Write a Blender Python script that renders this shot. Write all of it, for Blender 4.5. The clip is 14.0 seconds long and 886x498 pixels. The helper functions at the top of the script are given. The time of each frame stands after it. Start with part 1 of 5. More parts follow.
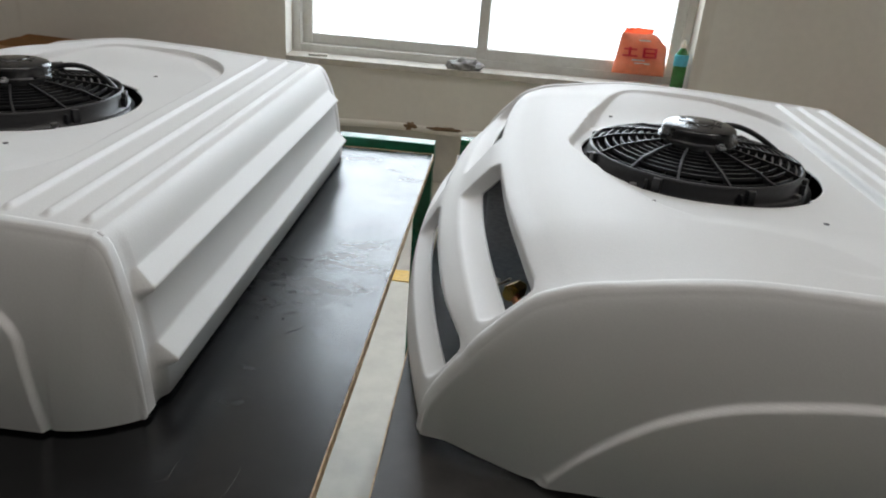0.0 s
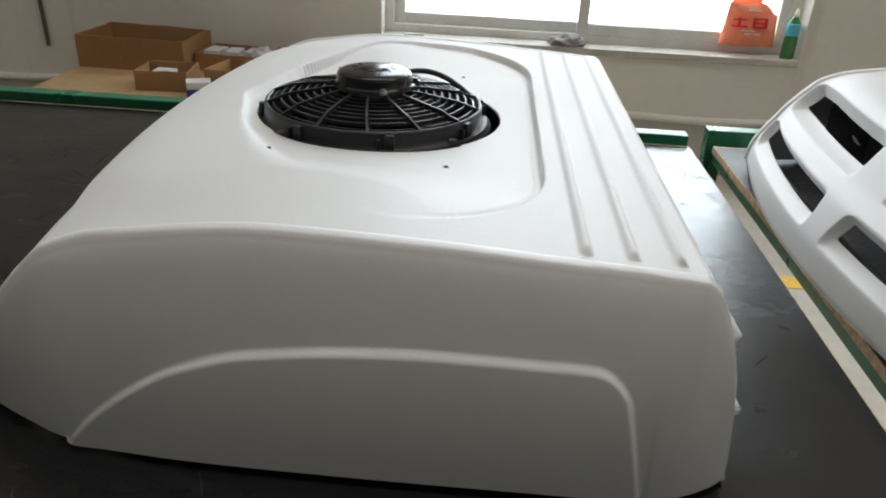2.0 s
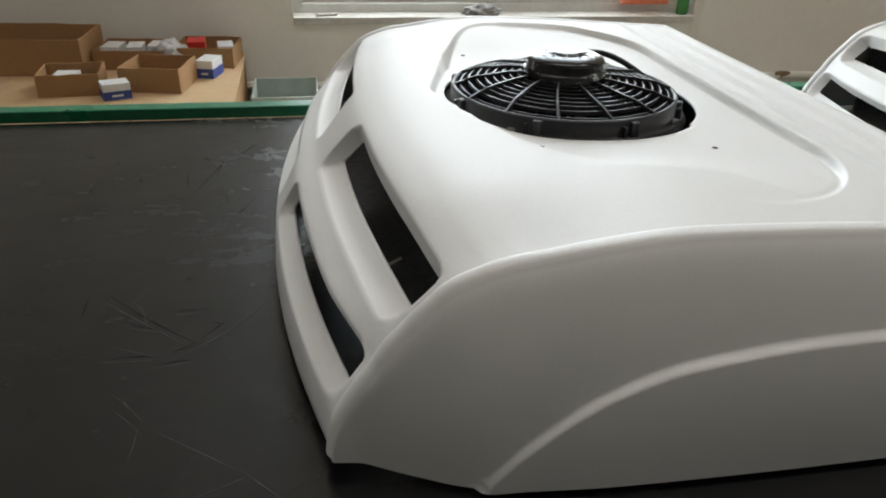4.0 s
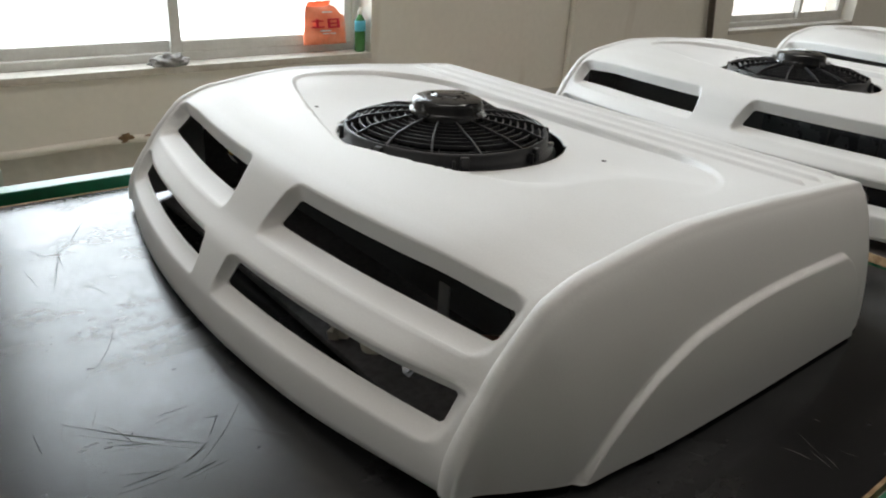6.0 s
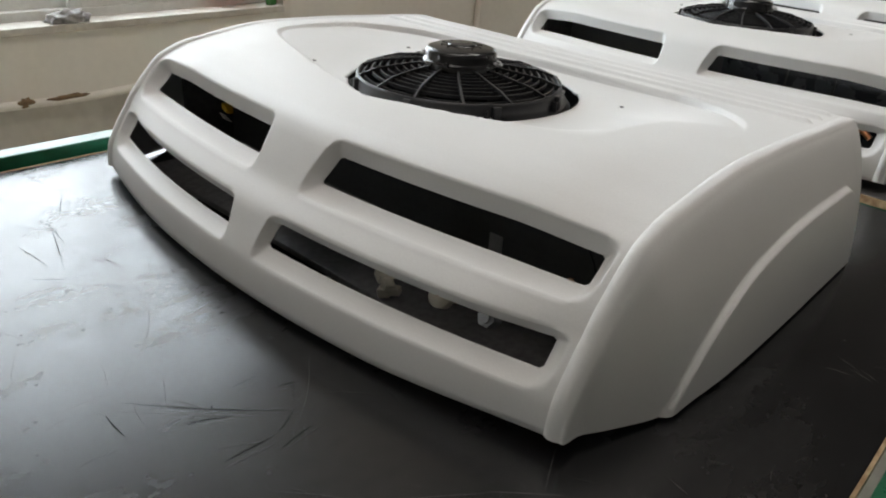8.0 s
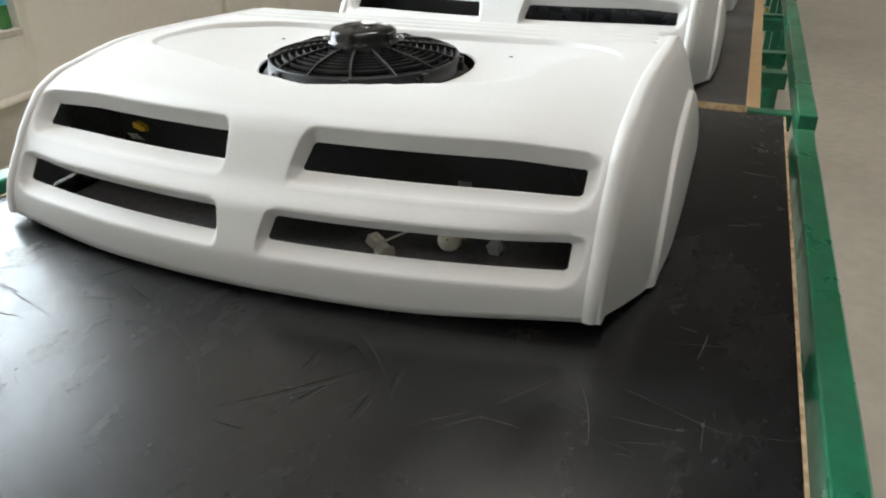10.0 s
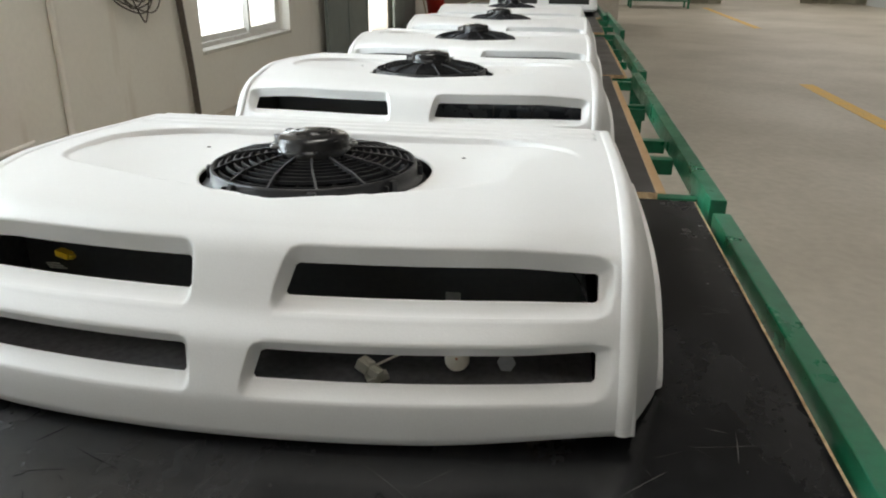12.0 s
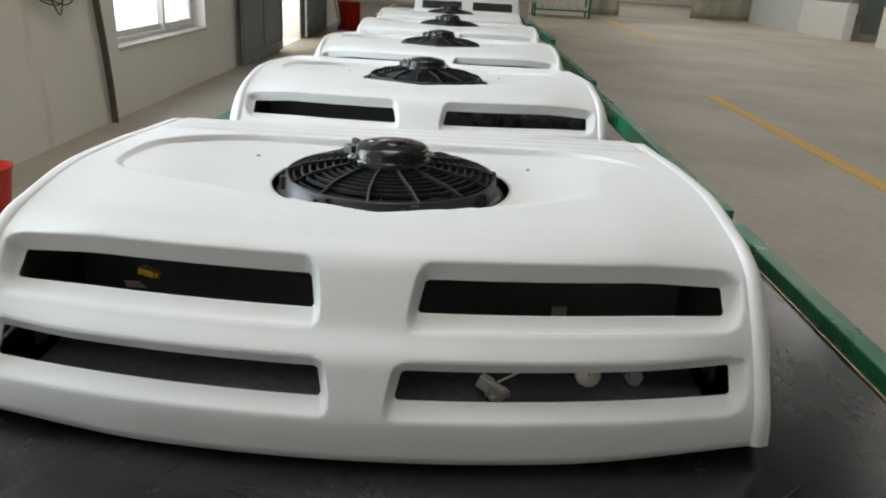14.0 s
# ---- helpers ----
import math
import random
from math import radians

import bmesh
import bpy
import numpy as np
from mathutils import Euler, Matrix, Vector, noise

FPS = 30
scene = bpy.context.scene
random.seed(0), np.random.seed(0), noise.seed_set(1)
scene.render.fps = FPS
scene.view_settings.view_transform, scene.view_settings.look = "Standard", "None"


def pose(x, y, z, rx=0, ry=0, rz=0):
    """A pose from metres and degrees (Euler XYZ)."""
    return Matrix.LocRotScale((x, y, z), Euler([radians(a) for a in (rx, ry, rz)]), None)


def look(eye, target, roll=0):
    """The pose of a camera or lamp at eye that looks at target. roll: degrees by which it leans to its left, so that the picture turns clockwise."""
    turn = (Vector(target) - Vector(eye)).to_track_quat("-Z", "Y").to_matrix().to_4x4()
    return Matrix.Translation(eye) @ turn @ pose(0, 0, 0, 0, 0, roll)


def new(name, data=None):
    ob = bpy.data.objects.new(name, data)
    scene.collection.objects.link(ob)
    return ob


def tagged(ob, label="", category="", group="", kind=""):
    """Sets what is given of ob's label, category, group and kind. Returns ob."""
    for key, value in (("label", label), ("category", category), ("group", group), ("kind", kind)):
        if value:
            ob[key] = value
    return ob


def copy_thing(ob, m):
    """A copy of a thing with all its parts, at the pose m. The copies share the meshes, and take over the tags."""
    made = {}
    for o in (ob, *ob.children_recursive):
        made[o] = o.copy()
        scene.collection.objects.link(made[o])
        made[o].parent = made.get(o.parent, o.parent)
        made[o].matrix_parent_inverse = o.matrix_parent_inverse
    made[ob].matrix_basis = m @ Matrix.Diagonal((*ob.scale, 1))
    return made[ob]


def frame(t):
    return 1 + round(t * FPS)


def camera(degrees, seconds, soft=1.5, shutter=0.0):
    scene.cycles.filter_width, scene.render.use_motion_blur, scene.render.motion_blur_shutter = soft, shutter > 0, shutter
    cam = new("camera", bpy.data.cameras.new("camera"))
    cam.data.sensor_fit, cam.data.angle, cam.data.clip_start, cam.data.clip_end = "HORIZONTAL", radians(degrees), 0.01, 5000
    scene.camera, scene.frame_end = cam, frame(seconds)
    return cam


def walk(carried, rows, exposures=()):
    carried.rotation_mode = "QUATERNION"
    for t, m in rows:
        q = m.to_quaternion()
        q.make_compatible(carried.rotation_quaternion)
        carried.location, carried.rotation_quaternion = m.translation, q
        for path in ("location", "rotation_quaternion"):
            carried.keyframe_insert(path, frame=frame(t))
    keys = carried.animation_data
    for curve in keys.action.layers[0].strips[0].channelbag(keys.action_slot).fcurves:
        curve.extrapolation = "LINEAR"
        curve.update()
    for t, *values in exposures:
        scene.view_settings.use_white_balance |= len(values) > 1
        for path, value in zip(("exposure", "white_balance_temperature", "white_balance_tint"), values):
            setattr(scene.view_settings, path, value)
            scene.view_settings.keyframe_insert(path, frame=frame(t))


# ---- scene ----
cam = camera(61.8, 14.0, soft=2.0)
EXPOSURES = [(0, -1.90, 6850, 13), (1.5, -1.72, 6900, 12), (2.5, -1.74, 6950, 12), (5, -1.48, 7050, 11), (6, -1.58, 7050, 12), (8.2, -1.56, 7050, 13), (10.5, -1.00, 6950, 10), (12, -1.19, 6950, 10), (14, -1.39, 6800, 10)]
PATH = [
    (0, (1.145, -1.111, 1.417), (1.032, 0.702, 0.579), 4.5),
    (0.5, (0.963, -1.112, 1.412), (0.927, 0.699, 0.565), 3.6),
    (1, (0.787, -1.162, 1.421), (0.773, 0.646, 0.566), 3.2),
    (1.5, (0.661, -1.125, 1.407), (0.582, 0.67, 0.527), 3.4),
    (2, (0.539, -1.051, 1.405), (0.453, 0.73, 0.499), 3.0),
    (2.5, (0.374, -1.054, 1.397), (0.33, 0.73, 0.494), 4.1),
    (2.7, (0.3, -1.072, 1.402), (0.27, 0.707, 0.488), 2.1),
    (4.8, (-0.128, -0.902, 1.391), (0.495, 0.75, 0.451), 3.4),
    (5, (-0.181, -0.891, 1.396), (0.524, 0.749, 0.494), 2.5),
    (5.5, (-0.282, -0.876, 1.407), (0.628, 0.675, 0.53), 0.9),
    (6, (-0.331, -0.865, 1.403), (0.83, 0.537, 0.577), 3.5),
    (6.5, (-0.331, -0.794, 1.387), (0.782, 0.607, 0.494), 2.2),
    (7, (-0.368, -0.758, 1.372), (0.687, 0.672, 0.456), 3.3),
    (7.5, (-0.446, -0.741, 1.375), (0.786, 0.549, 0.47), 3.7),
    (8, (-0.472, -0.736, 1.385), (0.867, 0.435, 0.471), 4.4),
    (8.2, (-0.478, -0.728, 1.386), (0.869, 0.434, 0.473), 4.0),
    (10.3, (-0.78, -0.528, 1.398), (0.929, 0.001, 0.504), -0.6),
    (10.5, (-0.807, -0.504, 1.406), (0.947, -0.034, 0.567), -0.5),
    (11, (-0.803, -0.477, 1.408), (1.017, -0.092, 0.674), 0.8),
    (11.5, (-0.725, -0.423, 1.402), (1.127, -0.158, 0.697), 0.1),
    (12, (-0.695, -0.359, 1.398), (1.148, -0.086, 0.669), 0.6),
    (12.5, (-0.689, -0.236, 1.403), (1.164, -0.098, 0.665), -0.9),
    (13, (-0.743, -0.153, 1.417), (1.136, -0.086, 0.736), 0.8),
    (13.5, (-0.740, -0.11, 1.412), (1.142, -0.127, 0.76), 3.7),
    (14, (-0.700, -0.087, 1.399), (1.162, -0.08, 0.688), 3.2),
]
walk(cam, [(t, look(eye, target, roll)) for t, eye, target, roll in PATH], EXPOSURES)

# ---- light ----
world = bpy.data.worlds.new("world")
scene.world = world
world.use_nodes = True
wn = world.node_tree.nodes
sky = wn.new("ShaderNodeTexSky")
sky.sky_type, sky.sun_disc = "NISHITA", False
sky.sun_elevation, sky.sun_rotation = radians(48), radians(20)
world.node_tree.links.new(sky.outputs[0], wn["Background"].inputs[0])
wn["Background"].inputs[1].default_value = 0.10


def opening_light(name, m, width, height, watts, color=(1, 1, 1)):
    """Daylight by one opening; the roof, clerestory and third-window openings are added."""
    lamp = bpy.data.lights.new(name, "AREA")
    lamp.shape, lamp.size, lamp.size_y, lamp.energy, lamp.color = "RECTANGLE", width, height, watts, color
    ob = new(name, lamp)
    ob.matrix_world = m
    return ob


DAY, SKY_BLUE = (1.0, 0.985, 0.965), (0.72, 0.87, 1.0)
opening_light("window_daylight", look((1.035, 3.22, 2.09), (1.035, 0, 1.69)), 2.1, 2.85, 530, SKY_BLUE)
opening_light("window_daylight", look((7.0, 3.22, 1.7), (7.0, 0, 1.3)), 2.3, 1.9, 130, SKY_BLUE)
# lamp of an unseen third window, added to light the front faces
opening_light("window_daylight", look((-4.4, 3.22, 1.7), (-4.4, 0, 1.3)), 2.3, 1.9, 60, SKY_BLUE)
opening_light("door_daylight", look((12.58, 3.3, 1.5), (12.58, 0, 1.0)), 1.7, 2.7, 110, DAY)
# unseen clerestory row, added to light the far hall
ADDED_CLERESTORY = [(16.0 + 6 * k, 21.4 + 6 * k, 4.5, 6.4) for k in range(4)]
for xa, xb, za, zb in ADDED_CLERESTORY:
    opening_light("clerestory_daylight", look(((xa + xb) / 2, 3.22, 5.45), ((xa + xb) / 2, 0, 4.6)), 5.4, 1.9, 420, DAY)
# unseen roof strips, added to light the hood tops and hall floor
ADDED_SKYLIGHTS = [(-7.0, -3.0, -0.4, 1.4), (-1.8, 2.2, -0.4, 1.4), (3.0, 4.6, -0.4, 1.4)] + [(-6.5 + 7 * k, -2.5 + 7 * k, -9.8, -8.0) for k in range(7)]
for xa, xb, ya, yb in ADDED_SKYLIGHTS:
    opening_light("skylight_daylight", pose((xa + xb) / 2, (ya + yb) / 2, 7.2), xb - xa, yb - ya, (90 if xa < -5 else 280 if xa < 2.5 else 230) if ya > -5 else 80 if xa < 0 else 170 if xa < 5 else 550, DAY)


# ---- materials ----
def material(name, color, rough=0.5, metal=0.0, grain=None, amount=0.1, scale=60, bump=0.0, bump_scale=200, coat=0.0, rough_vary=0.0, tint=None, tint_scale=3.0, tint_amount=0.0):
    """A surface with fine grain, a second broad variation, and relief."""
    m = bpy.data.materials.new(name)
    m.use_nodes = True
    n, k = m.node_tree.nodes, m.node_tree.links
    b = n["Principled BSDF"]
    b.inputs["Roughness"].default_value, b.inputs["Metallic"].default_value = rough, metal
    b.inputs["Coat Weight"].default_value = coat
    at = n.new("ShaderNodeTexCoord")
    fine = n.new("ShaderNodeTexNoise")
    fine.inputs["Scale"].default_value, fine.inputs["Detail"].default_value = scale, 5
    k.new(at.outputs["Object"], fine.inputs["Vector"])
    mix = n.new("ShaderNodeMix")
    mix.data_type = "RGBA"
    other = grain or tuple(c * (1 - amount) for c in color)
    mix.inputs[6].default_value, mix.inputs[7].default_value = (*color, 1), (*other, 1)
    ramp = n.new("ShaderNodeMapRange")
    ramp.inputs[1].default_value, ramp.inputs[2].default_value = 0.35, 0.68
    k.new(fine.outputs["Fac"], ramp.inputs[0])
    k.new(ramp.outputs[0], mix.inputs[0])
    out = mix.outputs[2]
    broad = n.new("ShaderNodeTexNoise")
    broad.inputs["Scale"].default_value, broad.inputs["Detail"].default_value = tint_scale, 6
    broad.inputs["Roughness"].default_value = 0.62
    k.new(at.outputs["Object"], broad.inputs["Vector"])
    if tint:
        second = n.new("ShaderNodeMix")
        second.data_type = "RGBA"
        second.inputs[7].default_value = (*tint, 1)
        r2 = n.new("ShaderNodeMapRange")
        r2.inputs[1].default_value, r2.inputs[2].default_value, r2.inputs[4].default_value = 0.42, 0.75, tint_amount
        k.new(broad.outputs["Fac"], r2.inputs[0])
        k.new(r2.outputs[0], second.inputs[0])
        k.new(out, second.inputs[6])
        out = second.outputs[2]
    k.new(out, b.inputs["Base Color"])
    if rough_vary:
        r3 = n.new("ShaderNodeMapRange")
        r3.inputs[1].default_value, r3.inputs[2].default_value = 0.3, 0.72
        r3.inputs[3].default_value, r3.inputs[4].default_value = max(0.05, rough - rough_vary), min(1, rough + rough_vary)
        k.new(broad.outputs["Fac"], r3.inputs[0])
        k.new(r3.outputs[0], b.inputs["Roughness"])
    if bump:
        tex = n.new("ShaderNodeTexNoise")
        tex.inputs["Scale"].default_value, tex.inputs["Detail"].default_value = bump_scale, 3
        k.new(at.outputs["Object"], tex.inputs["Vector"])
        bp = n.new("ShaderNodeBump")
        bp.inputs["Strength"].default_value, bp.inputs["Distance"].default_value = bump, 0.002
        k.new(tex.outputs["Fac"], bp.inputs["Height"])
        k.new(bp.outputs[0], b.inputs["Normal"])
    return m


WHITE = material("white_fibreglass", (0.80, 0.805, 0.795), 0.47, amount=0.03, scale=420, bump=0.07, bump_scale=330, rough_vary=0.06, tint=(0.765, 0.768, 0.75), tint_scale=4, tint_amount=0.35)
INNER = material("inner_fibreglass", (0.16, 0.16, 0.163), 0.8, amount=0.3, scale=90)
BLACK = material("black_plastic", (0.016, 0.017, 0.02), 0.42, amount=0.3, scale=150, bump=0.08, bump_scale=500, rough_vary=0.1, tint=(0.05, 0.05, 0.05), tint_scale=14, tint_amount=0.3)
MOTOR = material("motor_steel_black", (0.02, 0.021, 0.023), 0.20, metal=0.3, amount=0.2, scale=80, rough_vary=0.08, tint=(0.07, 0.07, 0.068), tint_scale=30, tint_amount=0.4)
COIL = material("coil_dark", (0.085, 0.090, 0.094), 0.6, amount=0.12, scale=120)
FILM = material("black_film_plywood", (0.0040, 0.0042, 0.0050), 0.28, amount=0.3, scale=35, bump=0.003, bump_scale=9, tint=(0.007, 0.007, 0.0075), tint_scale=2.5, tint_amount=0.5)
FILM.node_tree.nodes["Principled BSDF"].inputs["IOR"].default_value = 1.5


def smudge(m, rough, spec):
    """Wiped dust and hand marks: soft changes of gloss over the board, with fine mottling."""
    n, k = m.node_tree.nodes, m.node_tree.links
    at = n.new("ShaderNodeTexCoord")
    sums = None
    for scale, stretch, turn, weight, detail in ((2.6, (1, 1.5, 1), 0.5, 0.50, 3), (9, (1, 2.2, 1), -0.5, 0.34, 7), (60, (1, 1.4, 1), 0.9, 0.18, 8)):
        mp, tex, mul = n.new("ShaderNodeMapping"), n.new("ShaderNodeTexNoise"), n.new("ShaderNodeMath")
        mp.inputs["Scale"].default_value, mp.inputs["Rotation"].default_value = stretch, (0, 0, turn)
        tex.inputs["Scale"].default_value, tex.inputs["Detail"].default_value, tex.inputs["Roughness"].default_value = scale, detail, 0.52
        mul.operation, mul.inputs[1].default_value = "MULTIPLY_ADD", weight
        k.new(at.outputs["Object"], mp.inputs[0])
        k.new(mp.outputs[0], tex.inputs["Vector"])
        k.new(tex.outputs["Fac"], mul.inputs[0])
        if sums:
            k.new(sums, mul.inputs[2])
        else:
            mul.inputs[2].default_value = 0
        sums = mul.outputs[0]
    for (low, high), socket in ((rough, "Roughness"), (spec, "Specular IOR Level")):
        r = n.new("ShaderNodeMapRange")
        r.inputs[1].default_value, r.inputs[2].default_value, r.inputs[3].default_value, r.inputs[4].default_value = 0.33, 0.67, low, high
        k.new(sums, r.inputs[0])
        k.new(r.outputs[0], n["Principled BSDF"].inputs[socket])


def dust(m, color):
    """Dull dust ground into the board: cloudy patches broken up by fine specks and wipe marks."""
    n, k = m.node_tree.nodes, m.node_tree.links
    base = n["Principled BSDF"].inputs["Base Color"]
    at = n.new("ShaderNodeTexCoord")
    level = None
    for scale, stretch, low, high in ((3.1, (1, 1.3, 1), 0.38, 0.62), (34, (1, 2.6, 1), 0.40, 0.78)):
        mp, tex, r = n.new("ShaderNodeMapping"), n.new("ShaderNodeTexNoise"), n.new("ShaderNodeMapRange")
        mp.inputs["Scale"].default_value, mp.inputs["Rotation"].default_value = stretch, (0, 0, 0.6)
        tex.inputs["Scale"].default_value, tex.inputs["Detail"].default_value, tex.inputs["Roughness"].default_value = scale, 9, 0.7
        r.inputs[1].default_value, r.inputs[2].default_value = low, high
        k.new(at.outputs["Object"], mp.inputs[0])
        k.new(mp.outputs[0], tex.inputs["Vector"])
        k.new(tex.outputs["Fac"], r.inputs[0])
        if level:
            mul = n.new("ShaderNodeMath")
            mul.operation = "MULTIPLY"
            k.new(level, mul.inputs[0])
            k.new(r.outputs[0], mul.inputs[1])
            level = mul.outputs[0]
        else:
            level = r.outputs[0]
    mix = n.new("ShaderNodeMix")
    mix.data_type = "RGBA"
    k.new(level, mix.inputs["Factor"])
    k.new(base.links[0].from_socket, mix.inputs[6])
    mix.inputs[7].default_value = (*color, 1)
    k.new(mix.outputs[2], base)


smudge(FILM, (0.15, 0.33), (0.62, 0.42))
dust(FILM, (0.024, 0.025, 0.027))
FILM_OLD = material("worn_film_plywood", (0.036, 0.034, 0.032), 0.45, amount=0.4, scale=30, rough_vary=0.1, tint=(0.085, 0.08, 0.075), tint_scale=6, tint_amount=0.5)
SCRATCH = material("scratch_dark", (0.022, 0.022, 0.022), 0.95, amount=0.2)
SCRATCH.node_tree.nodes["Principled BSDF"].inputs["Specular IOR Level"].default_value = 0.05
SCUFF = material("scratch_pale", (0.12, 0.118, 0.115), 0.9, amount=0.4, scale=200)
SCUFF.node_tree.nodes["Principled BSDF"].inputs["Specular IOR Level"].default_value = 0.2
PLY = material("plywood_edge", (0.62, 0.46, 0.28), 0.7, grain=(0.34, 0.21, 0.11), scale=70, bump=0.2, bump_scale=150)
PALE = material("bare_board", (0.50, 0.46, 0.39), 0.65, amount=0.2, scale=40, bump=0.1, tint=(0.38, 0.34, 0.28), tint_scale=9, tint_amount=0.6)
YELLOW = material("yellow_paint", (0.72, 0.42, 0.05), 0.6, amount=0.2, scale=60, tint=(0.45, 0.36, 0.2), tint_scale=7, tint_amount=0.7)
AMBER = material("yellow_polyurethane", (0.50, 0.46, 0.13), 0.35, amount=0.2, scale=30, tint=(0.34, 0.30, 0.10), tint_scale=12, tint_amount=0.6)
GREEN = material("green_enamel", (0.008, 0.155, 0.075), 0.33, amount=0.25, scale=50, bump=0.08, bump_scale=90, rough_vary=0.1, tint=(0.005, 0.085, 0.045), tint_scale=8, tint_amount=0.7)
PAINT = material("wall_paint", (0.80, 0.768, 0.70), 0.85, amount=0.04, scale=25, bump=0.08, bump_scale=40, tint=(0.70, 0.66, 0.585), tint_scale=0.9, tint_amount=0.55)
# paint of an unseen wall, darkened to throw less light on the side panels
SOUTH = material("darkened_wall_paint", (0.34, 0.33, 0.30), 0.85, amount=0.1, scale=20, tint=(0.25, 0.24, 0.21), tint_scale=1.0, tint_amount=0.6)


def streaks(m, color):
    """Brown runs of old damp down a wall."""
    n, k = m.node_tree.nodes, m.node_tree.links
    base = n["Principled BSDF"].inputs["Base Color"]
    at, mp, tex, r, mix = n.new("ShaderNodeTexCoord"), n.new("ShaderNodeMapping"), n.new("ShaderNodeTexNoise"), n.new("ShaderNodeMapRange"), n.new("ShaderNodeMix")
    mp.inputs["Scale"].default_value = (3.2, 3.2, 0.45)
    tex.inputs["Scale"].default_value, tex.inputs["Detail"].default_value, tex.inputs["Roughness"].default_value = 1.0, 7, 0.6
    r.inputs[1].default_value, r.inputs[2].default_value, r.inputs[4].default_value = 0.58, 0.78, 0.55
    mix.data_type = "RGBA"
    k.new(at.outputs["Object"], mp.inputs[0])
    k.new(mp.outputs[0], tex.inputs["Vector"])
    k.new(tex.outputs["Fac"], r.inputs[0])
    k.new(r.outputs[0], mix.inputs["Factor"])
    k.new(base.links[0].from_socket, mix.inputs[6])
    mix.inputs[7].default_value = (*color, 1)
    k.new(mix.outputs[2], base)


streaks(PAINT, (0.46, 0.37, 0.27))
PAINT_LOW = material("wall_lower_band", (0.60, 0.57, 0.51), 0.85, amount=0.1, scale=20, bump=0.1, bump_scale=30, tint=(0.36, 0.33, 0.28), tint_scale=2.0, tint_amount=0.6)
CEIL = material("roof_sheet", (0.09, 0.09, 0.088), 0.7, amount=0.08, scale=5)
CONCRETE = material("concrete_floor", (0.43, 0.39, 0.315), 0.55, amount=0.13, scale=14, bump=0.12, bump_scale=60, rough_vary=0.14, tint=(0.27, 0.24, 0.20), tint_scale=0.45, tint_amount=0.55)
PVC = material("grey_white_pvc", (0.76, 0.75, 0.71), 0.45, amount=0.08, scale=50, tint=(0.54, 0.50, 0.44), tint_scale=6, tint_amount=0.5)
SILL = material("sill_plaster", (0.62, 0.59, 0.53), 0.8, amount=0.15, scale=30, bump=0.2, bump_scale=50, tint=(0.36, 0.31, 0.25), tint_scale=5, tint_amount=0.7)
CARD = material("cardboard", (0.36, 0.195, 0.08), 0.85, amount=0.12, scale=60, bump=0.12, bump_scale=80, tint=(0.30, 0.17, 0.08), tint_scale=5, tint_amount=0.5)
CARD_LIGHT = material("cardboard_sheet", (0.52, 0.35, 0.19), 0.8, amount=0.1, scale=40, bump=0.08, tint=(0.40, 0.26, 0.13), tint_scale=4, tint_amount=0.5)
PAPER = material("white_carton", (0.72, 0.72, 0.70), 0.6, amount=0.08, scale=40)
BLUE = material("blue_print", (0.03, 0.06, 0.25), 0.5, amount=0.1)
RED = material("red_plastic", (0.62, 0.03, 0.02), 0.4, amount=0.15, scale=20)
ORANGE = material("orange_pouch", (0.97, 0.27, 0.14), 0.32, amount=0.15, scale=25, bump=0.5, bump_scale=26, tint=(0.98, 0.36, 0.22), tint_scale=18, tint_amount=0.6)
PINKRED = material("red_print", (0.75, 0.03, 0.05), 0.4, amount=0.1)
BOTTLE = material("green_detergent", (0.05, 0.23, 0.06), 0.2, amount=0.3, scale=18, coat=0.4)
AQUA = material("aqua_label", (0.10, 0.50, 0.62), 0.35, amount=0.2, scale=40)
TUB = material("cloudy_green_tub", (0.50, 0.56, 0.51), 0.4, amount=0.12, scale=20, tint=(0.36, 0.46, 0.39), tint_scale=6, tint_amount=0.6)
BAG = material("cloudy_polythene", (0.52, 0.51, 0.49), 0.3, amount=0.25, scale=30, bump=0.3, bump_scale=40)
RAG = material("grey_rag", (0.38, 0.37, 0.36), 0.9, amount=0.35, scale=60, bump=0.4, bump_scale=80)
STRAP = material("dark_cable", (0.10, 0.082, 0.066), 0.6, amount=0.3, scale=30)
NYLON = material("white_nylon", (0.84, 0.80, 0.68), 0.5, amount=0.08)
CLEAR = material("clear_knob", (0.30, 0.32, 0.34), 0.15, amount=0.2, coat=0.6)
TAG = material("yellow_tag", (0.80, 0.50, 0.02), 0.4, amount=0.1)
BRASS = material("brass", (0.60, 0.42, 0.15), 0.3, metal=1.0, amount=0.1)
COPPER = material("copper", (0.62, 0.27, 0.14), 0.3, metal=1.0, amount=0.2)
COVER = material("slate_sheet_metal", (0.06, 0.066, 0.076), 0.25, metal=0.5, amount=0.2, scale=30, bump=0.05, bump_scale=12, rough_vary=0.1, tint=(0.045, 0.048, 0.054), tint_scale=6, tint_amount=0.5)
ALLOY = material("bare_metal", (0.55, 0.55, 0.55), 0.35, metal=0.9, amount=0.15)
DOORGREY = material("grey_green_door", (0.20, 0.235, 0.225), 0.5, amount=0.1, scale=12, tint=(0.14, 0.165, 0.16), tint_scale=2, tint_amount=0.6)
PANEL = material("partition_panel", (0.56, 0.60, 0.60), 0.6, amount=0.05, scale=3)
CLOTH = material("dust_sheet", (0.62, 0.61, 0.52), 0.9, amount=0.2, scale=4, bump=0.4, bump_scale=3, tint=(0.50, 0.48, 0.38), tint_scale=1.5, tint_amount=0.6)
